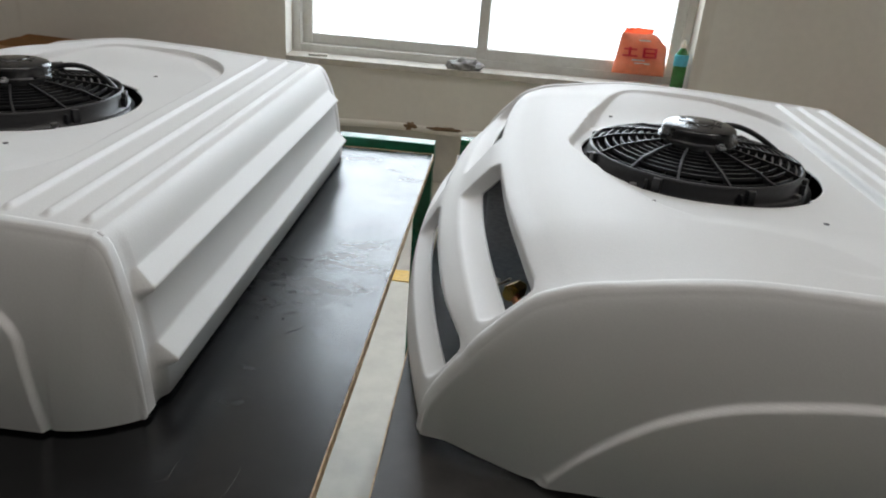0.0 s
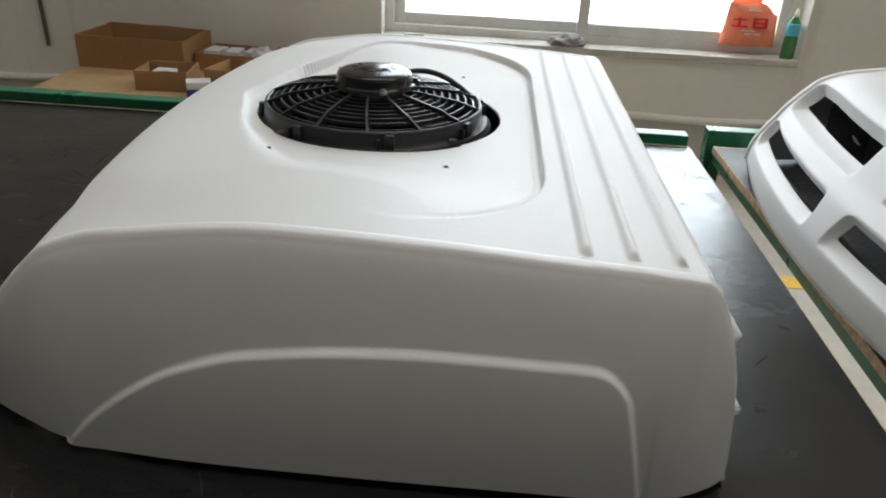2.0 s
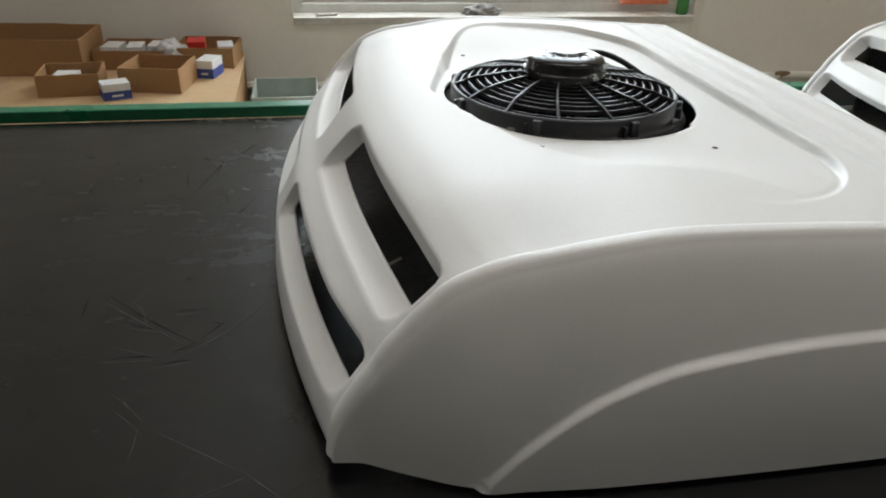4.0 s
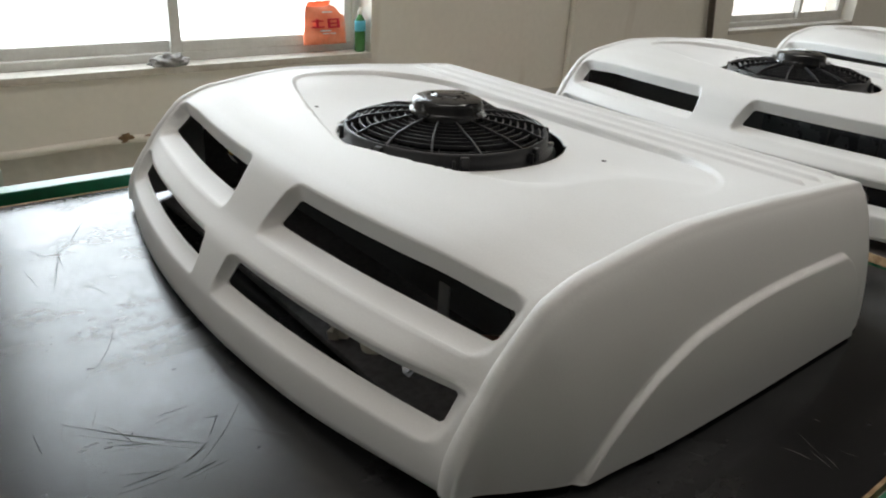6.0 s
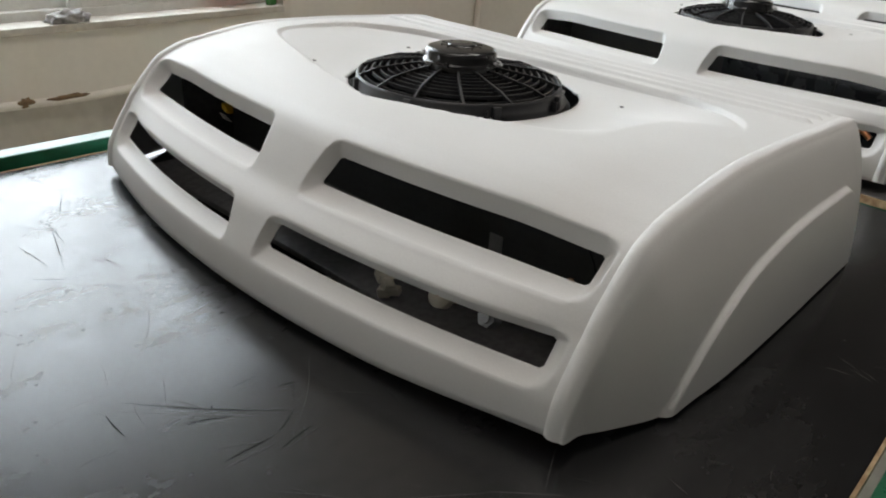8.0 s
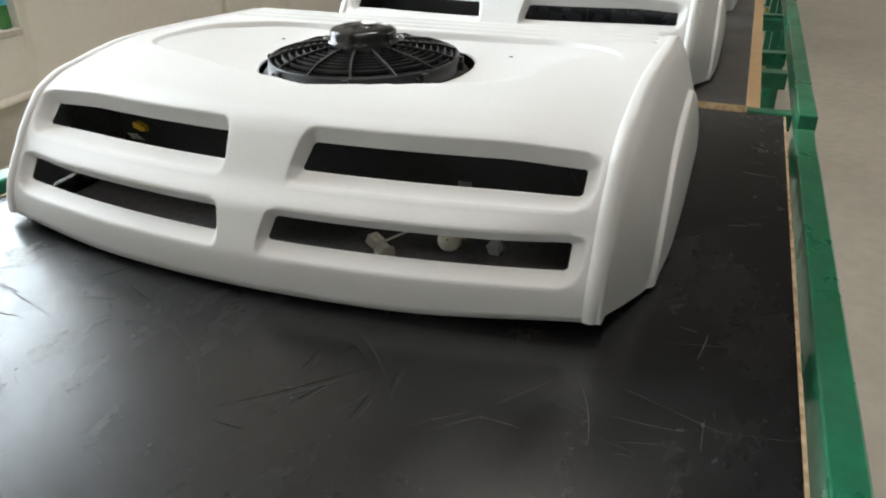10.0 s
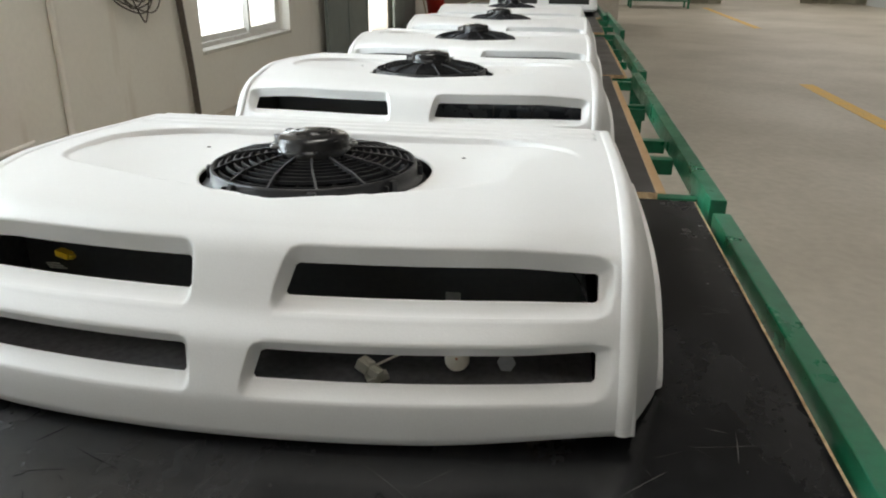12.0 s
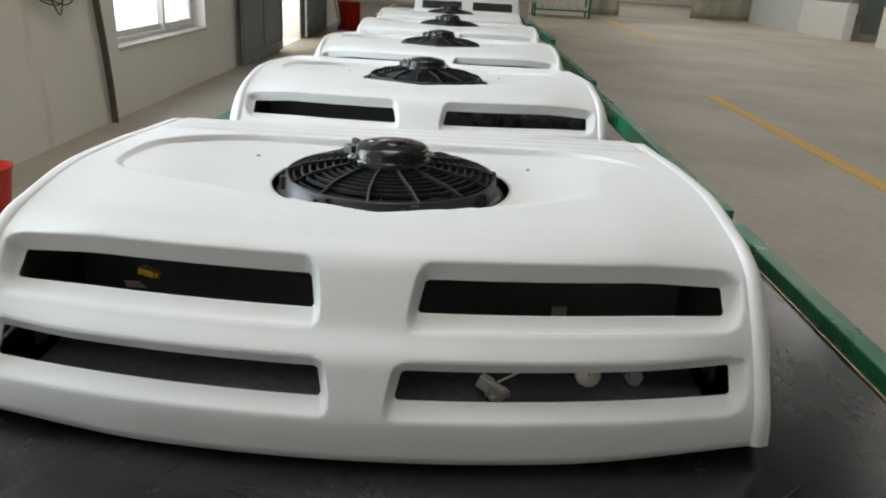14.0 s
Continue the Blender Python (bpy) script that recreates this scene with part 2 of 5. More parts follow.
# near-black of dark fittings; also paints the shade inside holes and slots
SHADE = material("black_and_hole_shade", (0.02, 0.02, 0.018), 0.8, amount=0.3)
RUST = material("rust_stain", (0.24, 0.15, 0.08), 0.85, amount=0.4, scale=30)


def glass_material():
    m = bpy.data.materials.new("window_glass")
    m.use_nodes = True
    b = m.node_tree.nodes["Principled BSDF"]
    b.inputs["Transmission Weight"].default_value, b.inputs["Roughness"].default_value, b.inputs["IOR"].default_value = 1.0, 0.12, 1.05
    return m


GLASS = glass_material()


def glow_material(name, color, strength):
    m = bpy.data.materials.new(name)
    m.use_nodes = True
    b = m.node_tree.nodes["Principled BSDF"]
    b.inputs["Emission Color"].default_value, b.inputs["Emission Strength"].default_value = (*color, 1), strength
    return m


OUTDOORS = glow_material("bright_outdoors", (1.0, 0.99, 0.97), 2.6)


# ---- helpers of this scene ----
def obj(name, bm, mat, smooth=False):
    me = bpy.data.meshes.new(name)
    bm.normal_update()
    bm.to_mesh(me)
    bm.free()
    me.materials.append(mat)
    if smooth:
        me.shade_smooth()
    return new(name, me)


def part(name, bm, mat, parent, label="", smooth=False):
    ob = obj(name, bm, mat, smooth)
    ob.parent = parent
    return tagged(ob, label)


def add_box(bm, x0, x1, y0, y1, z0, z1, bevel=0.0, m=None):
    r = bmesh.ops.create_cube(bm, size=1)
    vs = r["verts"]
    for v in vs:
        v.co = Vector(((x0 + x1) / 2 + v.co.x * (x1 - x0), (y0 + y1) / 2 + v.co.y * (y1 - y0), (z0 + z1) / 2 + v.co.z * (z1 - z0)))
    if m:
        bmesh.ops.transform(bm, matrix=m, verts=vs)
    if bevel:
        es = list({e for v in vs for e in v.link_edges})
        bmesh.ops.bevel(bm, geom=es, offset=bevel, segments=2, affect="EDGES", profile=0.6)
    return bm


def box(x0, x1, y0, y1, z0, z1, bevel=0.0, m=None):
    return add_box(bmesh.new(), x0, x1, y0, y1, z0, z1, bevel, m)


def add_cyl(bm, r, z0, z1, seg=32, r2=None, x=0, y=0):
    v = bmesh.ops.create_cone(bm, cap_ends=True, segments=seg, radius1=r, radius2=r if r2 is None else r2, depth=z1 - z0)["verts"]
    bmesh.ops.translate(bm, vec=(x, y, (z0 + z1) / 2), verts=v)
    return v


def lathe(profile, seg=48):
    """A turned body from (radius, height) pairs."""
    bm = bmesh.new()
    rings = []
    for r, z in profile:
        rings.append([bm.verts.new((r * math.cos(2 * math.pi * i / seg), r * math.sin(2 * math.pi * i / seg), z)) for i in range(seg)])
    for a, b in zip(rings, rings[1:]):
        for i in range(seg):
            j = (i + 1) % seg
            bm.faces.new((a[i], a[j], b[j], b[i]))
    return bm


def tube(bm, pts, r, seg=8):
    """A round bar along a line of points."""
    pts = [Vector(p) for p in pts]
    rings = []
    up = Vector((0, 0, 1))
    for i, p in enumerate(pts):
        d = (pts[min(i + 1, len(pts) - 1)] - pts[max(i - 1, 0)]).normalized()
        a = d.cross(up)
        if a.length < 1e-3:
            a = d.cross(Vector((1, 0, 0)))
        a.normalize()
        b = a.cross(d)
        rings.append([bm.verts.new(p + r * (math.cos(2 * math.pi * k / seg) * a + math.sin(2 * math.pi * k / seg) * b)) for k in range(seg)])
    for a, b in zip(rings, rings[1:]):
        for k in range(seg):
            j = (k + 1) % seg
            bm.faces.new((a[k], a[j], b[j], b[k]))
    bm.faces.new(rings[0])
    bm.faces.new(rings[-1][::-1])
    return bm


def smooth(a, b, x):
    t = min(1.0, max(0.0, (x - a) / (b - a)))
    return t * t * (3 - 2 * t)


def curve_at(pts, x):
    """A smooth line through (x, value) pairs."""
    if x <= pts[0][0]:
        return pts[0][1]
    for i in range(len(pts) - 1):
        if x <= pts[i + 1][0]:
            (x1, y1), (x2, y2) = pts[i], pts[i + 1]
            x0, y0 = pts[i - 1] if i else (2 * x1 - x2, 2 * y1 - y2)
            x3, y3 = pts[i + 2] if i + 2 < len(pts) else (2 * x2 - x1, 2 * y2 - y1)
            m1, m2 = (y2 - y0) / (x2 - x0), (y3 - y1) / (x3 - x1)
            d = x2 - x1
            t = (x - x1) / d
            return (2 * t**3 - 3 * t**2 + 1) * y1 + (t**3 - 2 * t**2 + t) * d * m1 + (3 * t**2 - 2 * t**3) * y2 + (t**3 - t**2) * d * m2
    return pts[-1][1]


# ---- setting ----
WALL_Y, TOP = 2.84, 0.885


def wall_with_openings(name, x0, x1, y, thick, z1, holes, mat, label):
    """A wall along x, with openings (xa, xb, za, zb) that go through it."""
    bm = bmesh.new()
    xs = sorted({x0, x1, *[h[0] for h in holes], *[h[1] for h in holes]})
    for a, b in zip(xs, xs[1:]):
        z = 0.0
        for h in sorted([h for h in holes if h[0] <= a and b <= h[1]], key=lambda h: h[2]):
            if h[2] > z:
                add_box(bm, a, b, y, y + thick, z, h[2])
            z = h[3]
        if z < z1:
            add_box(bm, a, b, y, y + thick, z, z1)
    bmesh.ops.remove_doubles(bm, verts=bm.verts, dist=1e-5)
    return tagged(obj(name, bm, mat), label, "wall", kind="structure")


W1 = (-0.025, 2.10, 0.635, 3.55)
W2 = (5.84, 8.18, 0.59, 3.55)
# opening added out of view, for light from the near end
W3_ADDED = (-5.6, -3.2, 0.60, 2.80)
W4 = (18.5, 20.7, 0.60, 2.70)
DOOR = (11.66, 13.5, 0.0, 3.0)
wall_with_openings("wall_north", -9, 45, WALL_Y, 0.32, 7.0, [W1, W2, W3_ADDED, W4, DOOR, *ADDED_CLERESTORY], PAINT, "cream painted plaster wall with stains and two windows")
tagged(obj("wall_south", box(-9, 45, -24.3, -24, 0, 7), SOUTH), "plain unseen factory wall across the hall, darkened to cut bounce light", "wall", kind="structure")
tagged(obj("wall_west", box(-9.3, -9, -24, 3.16, 0, 7), PAINT), "plain cream wall at the end of the hall", "wall", kind="structure")
tagged(obj("wall_east", box(45, 45.3, -24, 3.16, 0, 7), PAINT), "cream wall at the far end of the hall", "wall", kind="structure")
tagged(obj("floor", box(-9, 45, -24, 2.84, -0.2, 0), CONCRETE), "smooth stained grey concrete factory floor", "floor", kind="structure")
# roof out of view, left open at the added light strips
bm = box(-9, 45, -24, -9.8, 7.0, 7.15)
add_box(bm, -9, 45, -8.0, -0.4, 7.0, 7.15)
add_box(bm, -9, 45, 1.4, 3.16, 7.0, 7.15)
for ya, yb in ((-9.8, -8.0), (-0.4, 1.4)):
    row = [h for h in ADDED_SKYLIGHTS if h[2] == ya]
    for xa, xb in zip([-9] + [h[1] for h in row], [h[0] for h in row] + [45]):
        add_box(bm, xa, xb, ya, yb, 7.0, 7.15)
tagged(obj("ceiling", bm, CEIL), "plain grey sheet-metal factory roof, unseen, with added light openings", "ceiling", kind="structure")
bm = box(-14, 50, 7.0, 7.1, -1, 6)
# yard slab glows as well, in place of sunlight on the ground
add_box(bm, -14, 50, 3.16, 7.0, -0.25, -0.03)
tagged(obj("backdrop", bm, OUTDOORS), "glowing backdrop of bright hazy daylight with a self-lit yard slab outside the windows", "backdrop", kind="structure")


def sliding_window(name, hole, label, split):
    xa, xb, za, zb = hole
    root = tagged(new(name), label, "window", kind="structure")
    y0, y1 = WALL_Y + 0.13, WALL_Y + 0.21
    fr = bmesh.new()
    for a in ((xa, xa + 0.045, za, zb), (xb - 0.045, xb, za, zb), (xa + 0.045, xb - 0.045, za, za + 0.045), (xa + 0.045, xb - 0.045, zb - 0.05, zb)):
        add_box(fr, a[0], a[1], y0, y1, a[2], a[3], 0.004)
    part("window_frame", fr, PVC, root)
    mid = xa + split * (xb - xa)
    for i, (a, b, yy) in enumerate(((xa + 0.045, mid + 0.03, y0 + 0.042), (mid - 0.03, xb - 0.045, y0 + 0.004))):
        sash = bmesh.new()
        w, d = 0.055, 0.034
        zz0, zz1 = za + 0.045, zb - 0.05
        for q in ((a, a + w, zz0, zz1), (b - w, b, zz0, zz1), (a + w, b - w, zz0, zz0 + w), (a + w, b - w, zz1 - w, zz1)):
            add_box(sash, q[0], q[1], yy, yy + d, q[2], q[3], 0.004)
        s = part("sash", sash, PVC, root)
        p = part("pane", box(a + w, b - w, yy + 0.014, yy + 0.02, zz0 + w, zz1 - w), GLASS, s, "frosted bright window glass")
        p.visible_shadow = False
    part("window_sill", box(xa - 0.0, xb + 0.0, WALL_Y - 0.012, y0, za - 0.03, za + 0.004, 0.004), SILL, root, "rough plastered inner sill")
    return root


sliding_window("window_1", W1, "dirty white two-sash sliding window with frosted panes", 0.49)
sliding_window("window_2", W2, "white two-sash sliding window farther along the wall", 0.62)
# unseen window built into the added opening
sliding_window("window_3", W3_ADDED, "white two-sash sliding window", 0.5)
sliding_window("window_4", W4, "white sliding window far along the wall", 0.5)

# ---- rooftop condenser unit ----
FRONT = [(0.012, -0.034), (0.035, -0.0315), (0.052, -0.027), (0.080, -0.0125), (0.107, 0.003), (0.130, 0.032), (0.163, 0.059), (0.193, 0.087), (0.206, 0.118)]
CROWN = [(0.059, 0.163), (0.087, 0.193), (0.118, 0.206), (0.150, 0.2125), (0.187, 0.2160), (0.25, 0.2195), (0.35, 0.2210), (0.50, 0.2163), (0.62, 0.2088), (0.70, 0.2043), (0.752, 0.2010)]
REAR = [(0.757, 0.1972), (0.763, 0.1905), (0.768, 0.1815), (0.772, 0.171), (0.775, 0.161), (0.7763, 0.1562), (0.778, 0.1542), (0.7965, 0.1385), (0.7985, 0.1362), (0.7987, 0.1335), (0.7955, 0.1298), (0.787, 0.1238), (0.7855, 0.1212), (0.7942, 0.0725), (0.7953, 0.0690), (0.7972, 0.0668), (0.8150, 0.0515), (0.8172, 0.0490), (0.8172, 0.0458), (0.8138, 0.0425), (0.8055, 0.0378), (0.8045, 0.0350), (0.8045, 0.002)]
HALF = 0.456
SLOT_END, POCKET_END = 0.424, 0.442
FAN_X, FAN_R, FAN_DROP = 0.387, 0.1745, -0.016
RIBS = (0.643, 0.687, 0.731)


def between(a, b, steps):
    return [a + (b - a) * s for s in steps]


WALL_STEPS = (0, 0.07, 0.18, 0.38, 0.65, 0.88, 1)
LOW, LOW_HOLE = (0.052, 0.107), (0.072, 0.101)
UPP, UPP_HOLE = (0.130, 0.193), (0.150, 0.1825)


def stations():
    """Points along the middle line from the front hem over the top to the rear hem: (x, height)."""
    hs = [0.012, 0.020, 0.028, 0.036, 0.044, 0.048]
    for o, i in ((LOW, LOW_HOLE), (UPP, UPP_HOLE)):
        hs += between(o[0], i[0], WALL_STEPS) + between(i[0], i[1], (0.1, 0.5, 0.9)) + between(i[1], o[1], [1 - s for s in WALL_STEPS[::-1]])
        if o is LOW:
            hs += [0.111, 0.1145, 0.1185, 0.1225, 0.126]
    out = [(curve_at(FRONT, h), h) for h in hs]
    xs = [0.090, 0.095, 0.102, 0.110] + between(0.118, 0.218, [k / 40 for k in range(41)])
    xs += between(0.218, 0.562, [k / 130 for k in range(1, 131)]) + between(0.562, 0.626, [k / 42 for k in range(1, 43)])
    xs += between(0.626, 0.752, [k / 63 for k in range(1, 64)])
    return out + [(x, curve_at(CROWN, x)) for x in xs] + REAR


def columns():
    """(kind, amount) of the lines across the half width, from the middle outwards."""
    ys = [0.0755] + between(0.084, 0.172, [k / 22 for k in range(23)]) + between(0.172, 0.240, [k / 17 for k in range(1, 18)])
    ys += [0.240 + 0.0045 * k for k in range(1, 23)] + [0.339 + 0.0045 * k for k in range(1, 17)] + [0.4155, 0.4205]
    return [("in", s) for s in (0, 0.3, 0.6, 0.85, 0.95, 1.0)] + [("wall_in", s) for s in WALL_STEPS[1:]] + [("mid", y) for y in ys] + [("out", s) for s in WALL_STEPS] + [("rim", s) for s in (0.3, 0.65, 1.0)]


def column_y(kind, s, h):
    yin = 0.0120 + 0.246 * min(h, 0.193)
    if kind == "in":
        return yin * s
    if kind == "wall_in":
        return yin + 0.010 * s
    if kind == "mid":
        return yin + 0.010 + (s - 0.072) / (SLOT_END - 0.072) * (SLOT_END - yin - 0.010)
    if kind == "out":
        return SLOT_END + (POCKET_END - SLOT_END) * s
    return POCKET_END + (HALF - POCKET_END) * s


def bow(x, y):
    return 0.047 * (y / 0.435) ** 2 * (1 - smooth(0.06, 0.30, x)) + 0.008 * (y / 0.456) ** 2 * (1 - smooth(-0.02, 0.035, x))


EDGE_EASE = [(0.070, 0.0), (0.090, 0.003), (0.107, 0.0075), (0.118, 0.0032), (0.130, -0.0018), (0.148, -0.0010), (0.165, 0.0)]


def ease(h, y):
    """The brow between the grilles fades out towards the ends."""
    return curve_at(EDGE_EASE, h) * smooth(0.32, 0.445, abs(y)) if 0.07 < h < 0.165 else 0.0


def hem_drop(h, y):
    return 0.008 * (1 - smooth(0.22, 0.44, abs(y))) * (1 - smooth(0.012, 0.048, h))


def crown_drop(x, y):
    corner = 0.011 * smooth(0.31, 0.455, abs(y)) * smooth(0.045, 0.105, x) * (1 - smooth(0.17, 0.36, x))
    return -0.004 * y * y * smooth(0.08, 0.2, x) * (1 - smooth(0.75, 0.79, x)) + corner


def sunk_plane(x):
    return 0.1980 - 0.003 * (x - 0.3) + 0.0070 * max(0.0, (0.31 - x) / 0.123) ** 1.6


def top_relief(x, y, h):
    """The sunken flat round the fan, and the three ribs across the rear."""
    qx, qy = x - 0.609 + 0.165, abs(y) - 0.405 + 0.165
    sd = math.hypot(max(qx, 0), max(qy, 0)) + min(max(qx, qy), 0) - 0.165
    sf = 0.9 * (0.193 + 0.25 * abs(y) + 0.15 * y * y - x)
    sd = (sd + sf + math.hypot(sd - sf, 0.040)) / 2 - 0.006
    plane = sunk_plane(x) + 0.055 * y * y
    away = smooth(0.17, 0.38, math.hypot(x - FAN_X, y))
    fade = 1 - (0.35 if y > 0 else 0.70) * smooth(0.24, 0.40, abs(y)) - 0.40 * away * smooth(0.12, 0.31, abs(y)) * (1 - smooth(0.34, 0.50, x))
    fade = max(0.0, fade - 0.5 * smooth(0.15, 0.33, -y) * (1 - smooth(0.42, 0.55, x)))
    soft = 0.0045 + 0.055 * smooth(0.10, 0.28, -y) * (1 - smooth(0.34, 0.47, x))
    h -= (1 - smooth(-soft, 0.0, sd)) * max(max(0.0, h - plane) * fade, 0.0095 * smooth(0.40, 0.56, x) * (1 - 0.75 * smooth(0.27, 0.38, -y)))
    h -= 0.0020 * smooth(-0.0125, -0.009, sd) * (1 - smooth(-0.0035, 0.0, sd)) * smooth(0.47, 0.56, x)
    for r in RIBS:
        if r - 0.014 < x < r + 0.010 and abs(y) < 0.452:
            rise = smooth(r - 0.009, r - 0.001, x) if x < r + 0.001 else 1 - smooth(r + 0.0015, r + 0.0055, x)
            h += 0.0055 * rise * (1 - smooth(0.431, 0.440, abs(y)))
    return h


def recess(h, y):
    """How deep the grille pockets are at a height and half-width, and whether the slot opens there."""
    for (o0, o1), (i0, i1), depth in ((LOW, LOW_HOLE, 0.0145), (UPP, UPP_HOLE, 0.020)):
        if o0 <= h <= o1:
            yin = 0.0120 + 0.246 * h
            a = [(h - o0) / (i0 - o0), (o1 - h) / (o1 - i1), (abs(y) - yin) / 0.010, (POCKET_END - abs(y)) / (POCKET_END - SLOT_END)]
            if min(a) <= 0:
                return 0.0, False
            v, w, r = min(a[0], a[1]), min(a[2], a[3]), 1.5
            t = min(1.0, max(0.0, r - math.hypot(max(0.0, r - v), max(0.0, r - w))))
            return depth * (1 - (1 - t) ** 1.45), all(q > 0.999 for q in a)
    return 0.0, False


TAIL = [(0.757, 0.1974), (0.764, 0.1888), (0.771, 0.1735), (0.777, 0.1565), (0.783, 0.135), (0.788, 0.112), (0.7915, 0.088), (0.794, 0.064), (0.7965, 0.040), (0.798, 0.018), (0.799, 0.002)]
TAIL_AT = [(h, x) for x, h in TAIL[::-1]]


def flare(x):
    return 1 + 0.036 * smooth(0.757, 0.80, x)


def ledge_end(x, h, y):
    """The two rear ledges stop short of the end panels and run out on to the plain outline."""
    f = smooth(0.424, 0.440, abs(y)) * (1 - smooth(0.186, 0.196, h))
    return x + (curve_at(TAIL_AT, h) - 0.0015 - x) * f


def hood_mesh():
    bm = bmesh.new()
    st, co = stations(), columns()
    cols = [(-1, k, s) for k, s in co[:0:-1]] + [(1, k, s) for k, s in co]
    grid = []
    for i, (x, h) in enumerate(st):
        a, b = st[max(i - 1, 0)], st[min(i + 1, len(st) - 1)]
        tx, th = b[0] - a[0], b[1] - a[1]
        ln = math.hypot(tx, th)
        nx, nh = th / ln, -tx / ln
        row = []
        for side, k, s in cols:
            y = column_y(k, s, h if x < 0.10 else 0.193) * side
            px, ph = (ledge_end(x, h, y) if x > 0.756 else x), h
            y *= flare(x)
            py = y
            gone = False
            if x < 0.10:
                d, gone = recess(h, y)
                px, ph = x + nx * d, h + nh * d
            else:
                dx, dy = x - FAN_X, y
                rho = max(abs(dx), abs(dy))
                if rho < FAN_R - 1e-4:
                    gone = True
                elif rho < 0.236:
                    t = smooth(0, 1, (rho - FAN_R) / (0.236 - FAN_R))
                    c = FAN_R / math.hypot(dx, dy) * (1 + (rho - FAN_R) / FAN_R)
                    px, py = FAN_X + dx * (c + (1 - c) * t), dy * (c + (1 - c) * t)
                if x < 0.7565:
                    ph = top_relief(px, py, curve_at(CROWN, px))
            row.append((bm.verts.new((px + bow(x, py) + (ease(h, py) if x < 0.09 else 0.0), py, ph - crown_drop(px, py) - hem_drop(h, py) * (x < 0.0))), gone))
        grid.append(row)
    for r0, r1 in zip(grid, grid[1:]):
        for j in range(len(cols) - 1):
            q = (r0[j], r0[j + 1], r1[j + 1], r1[j])
            xs = sum(v.co.x for v, g in q) / 4
            if xs > 0.16:
                inside = any(g for v, g in q)
            else:
                inside = slot_face(st, grid.index(r0), cols, j)
                if inside:
                    i = grid.index(r0)
                    keep = [k for k, (a, b) in enumerate(((i - 1, j - 1), (i - 1, j + 1), (i + 1, j + 1), (i + 1, j - 1))) if not slot_face(st, a, cols, j) and not slot_face(st, i, cols, b)]
                    if keep:
                        bm.faces.new([q[(keep[0] + k) % 4][0] for k in (1, 0, 3)])
            if not inside:
                bm.faces.new([v for v, g in q][::-1])
    for v in [v for v in bm.verts if not v.link_faces]:
        bm.verts.remove(v)
    return bm


def slot_face(st, i, cols, j):
    h = (st[i][1] + st[i + 1][1]) / 2
    if st[i + 1][0] > 0.1:
        return False
    ya = abs(column_y(cols[j][1], cols[j][2], h))
    yb = abs(column_y(cols[j + 1][1], cols[j + 1][2], h))
    y, yin = (ya + yb) / 2, 0.0120 + 0.246 * h + 0.010
    return yin < y < SLOT_END and any(a < h < b for a, b in (LOW_HOLE, UPP_HOLE))


BASE_LINE = [(0.0, 0.449), (0.022, 0.456), (0.055, 0.472), (0.10, 0.491), (0.15, 0.509), (0.20, 0.513), (0.28, 0.519), (0.44, 0.522), (0.60, 0.522), (0.70, 0.522), (0.725, 0.5215), (0.753, 0.514), (0.784, 0.497), (0.799, 0.484)]
HEM = [(0.0, 0.013), (0.022, 0.012), (0.06, 0.007), (0.10, 0.003), (0.15, 0.0), (0.30, 0.0), (0.9, 0.0)]
ARC = [(0.05, -0.15), (0.10, -0.07), (0.153, -0.002), (0.180, 0.030), (0.207, 0.055), (0.230, 0.073), (0.262, 0.093), (0.318, 0.114), (0.38, 0.124), (0.45, 0.130), (0.52, 0.1315), (0.60, 0.130), (0.645, 0.129), (0.69, 0.126), (0.75, 0.12)]


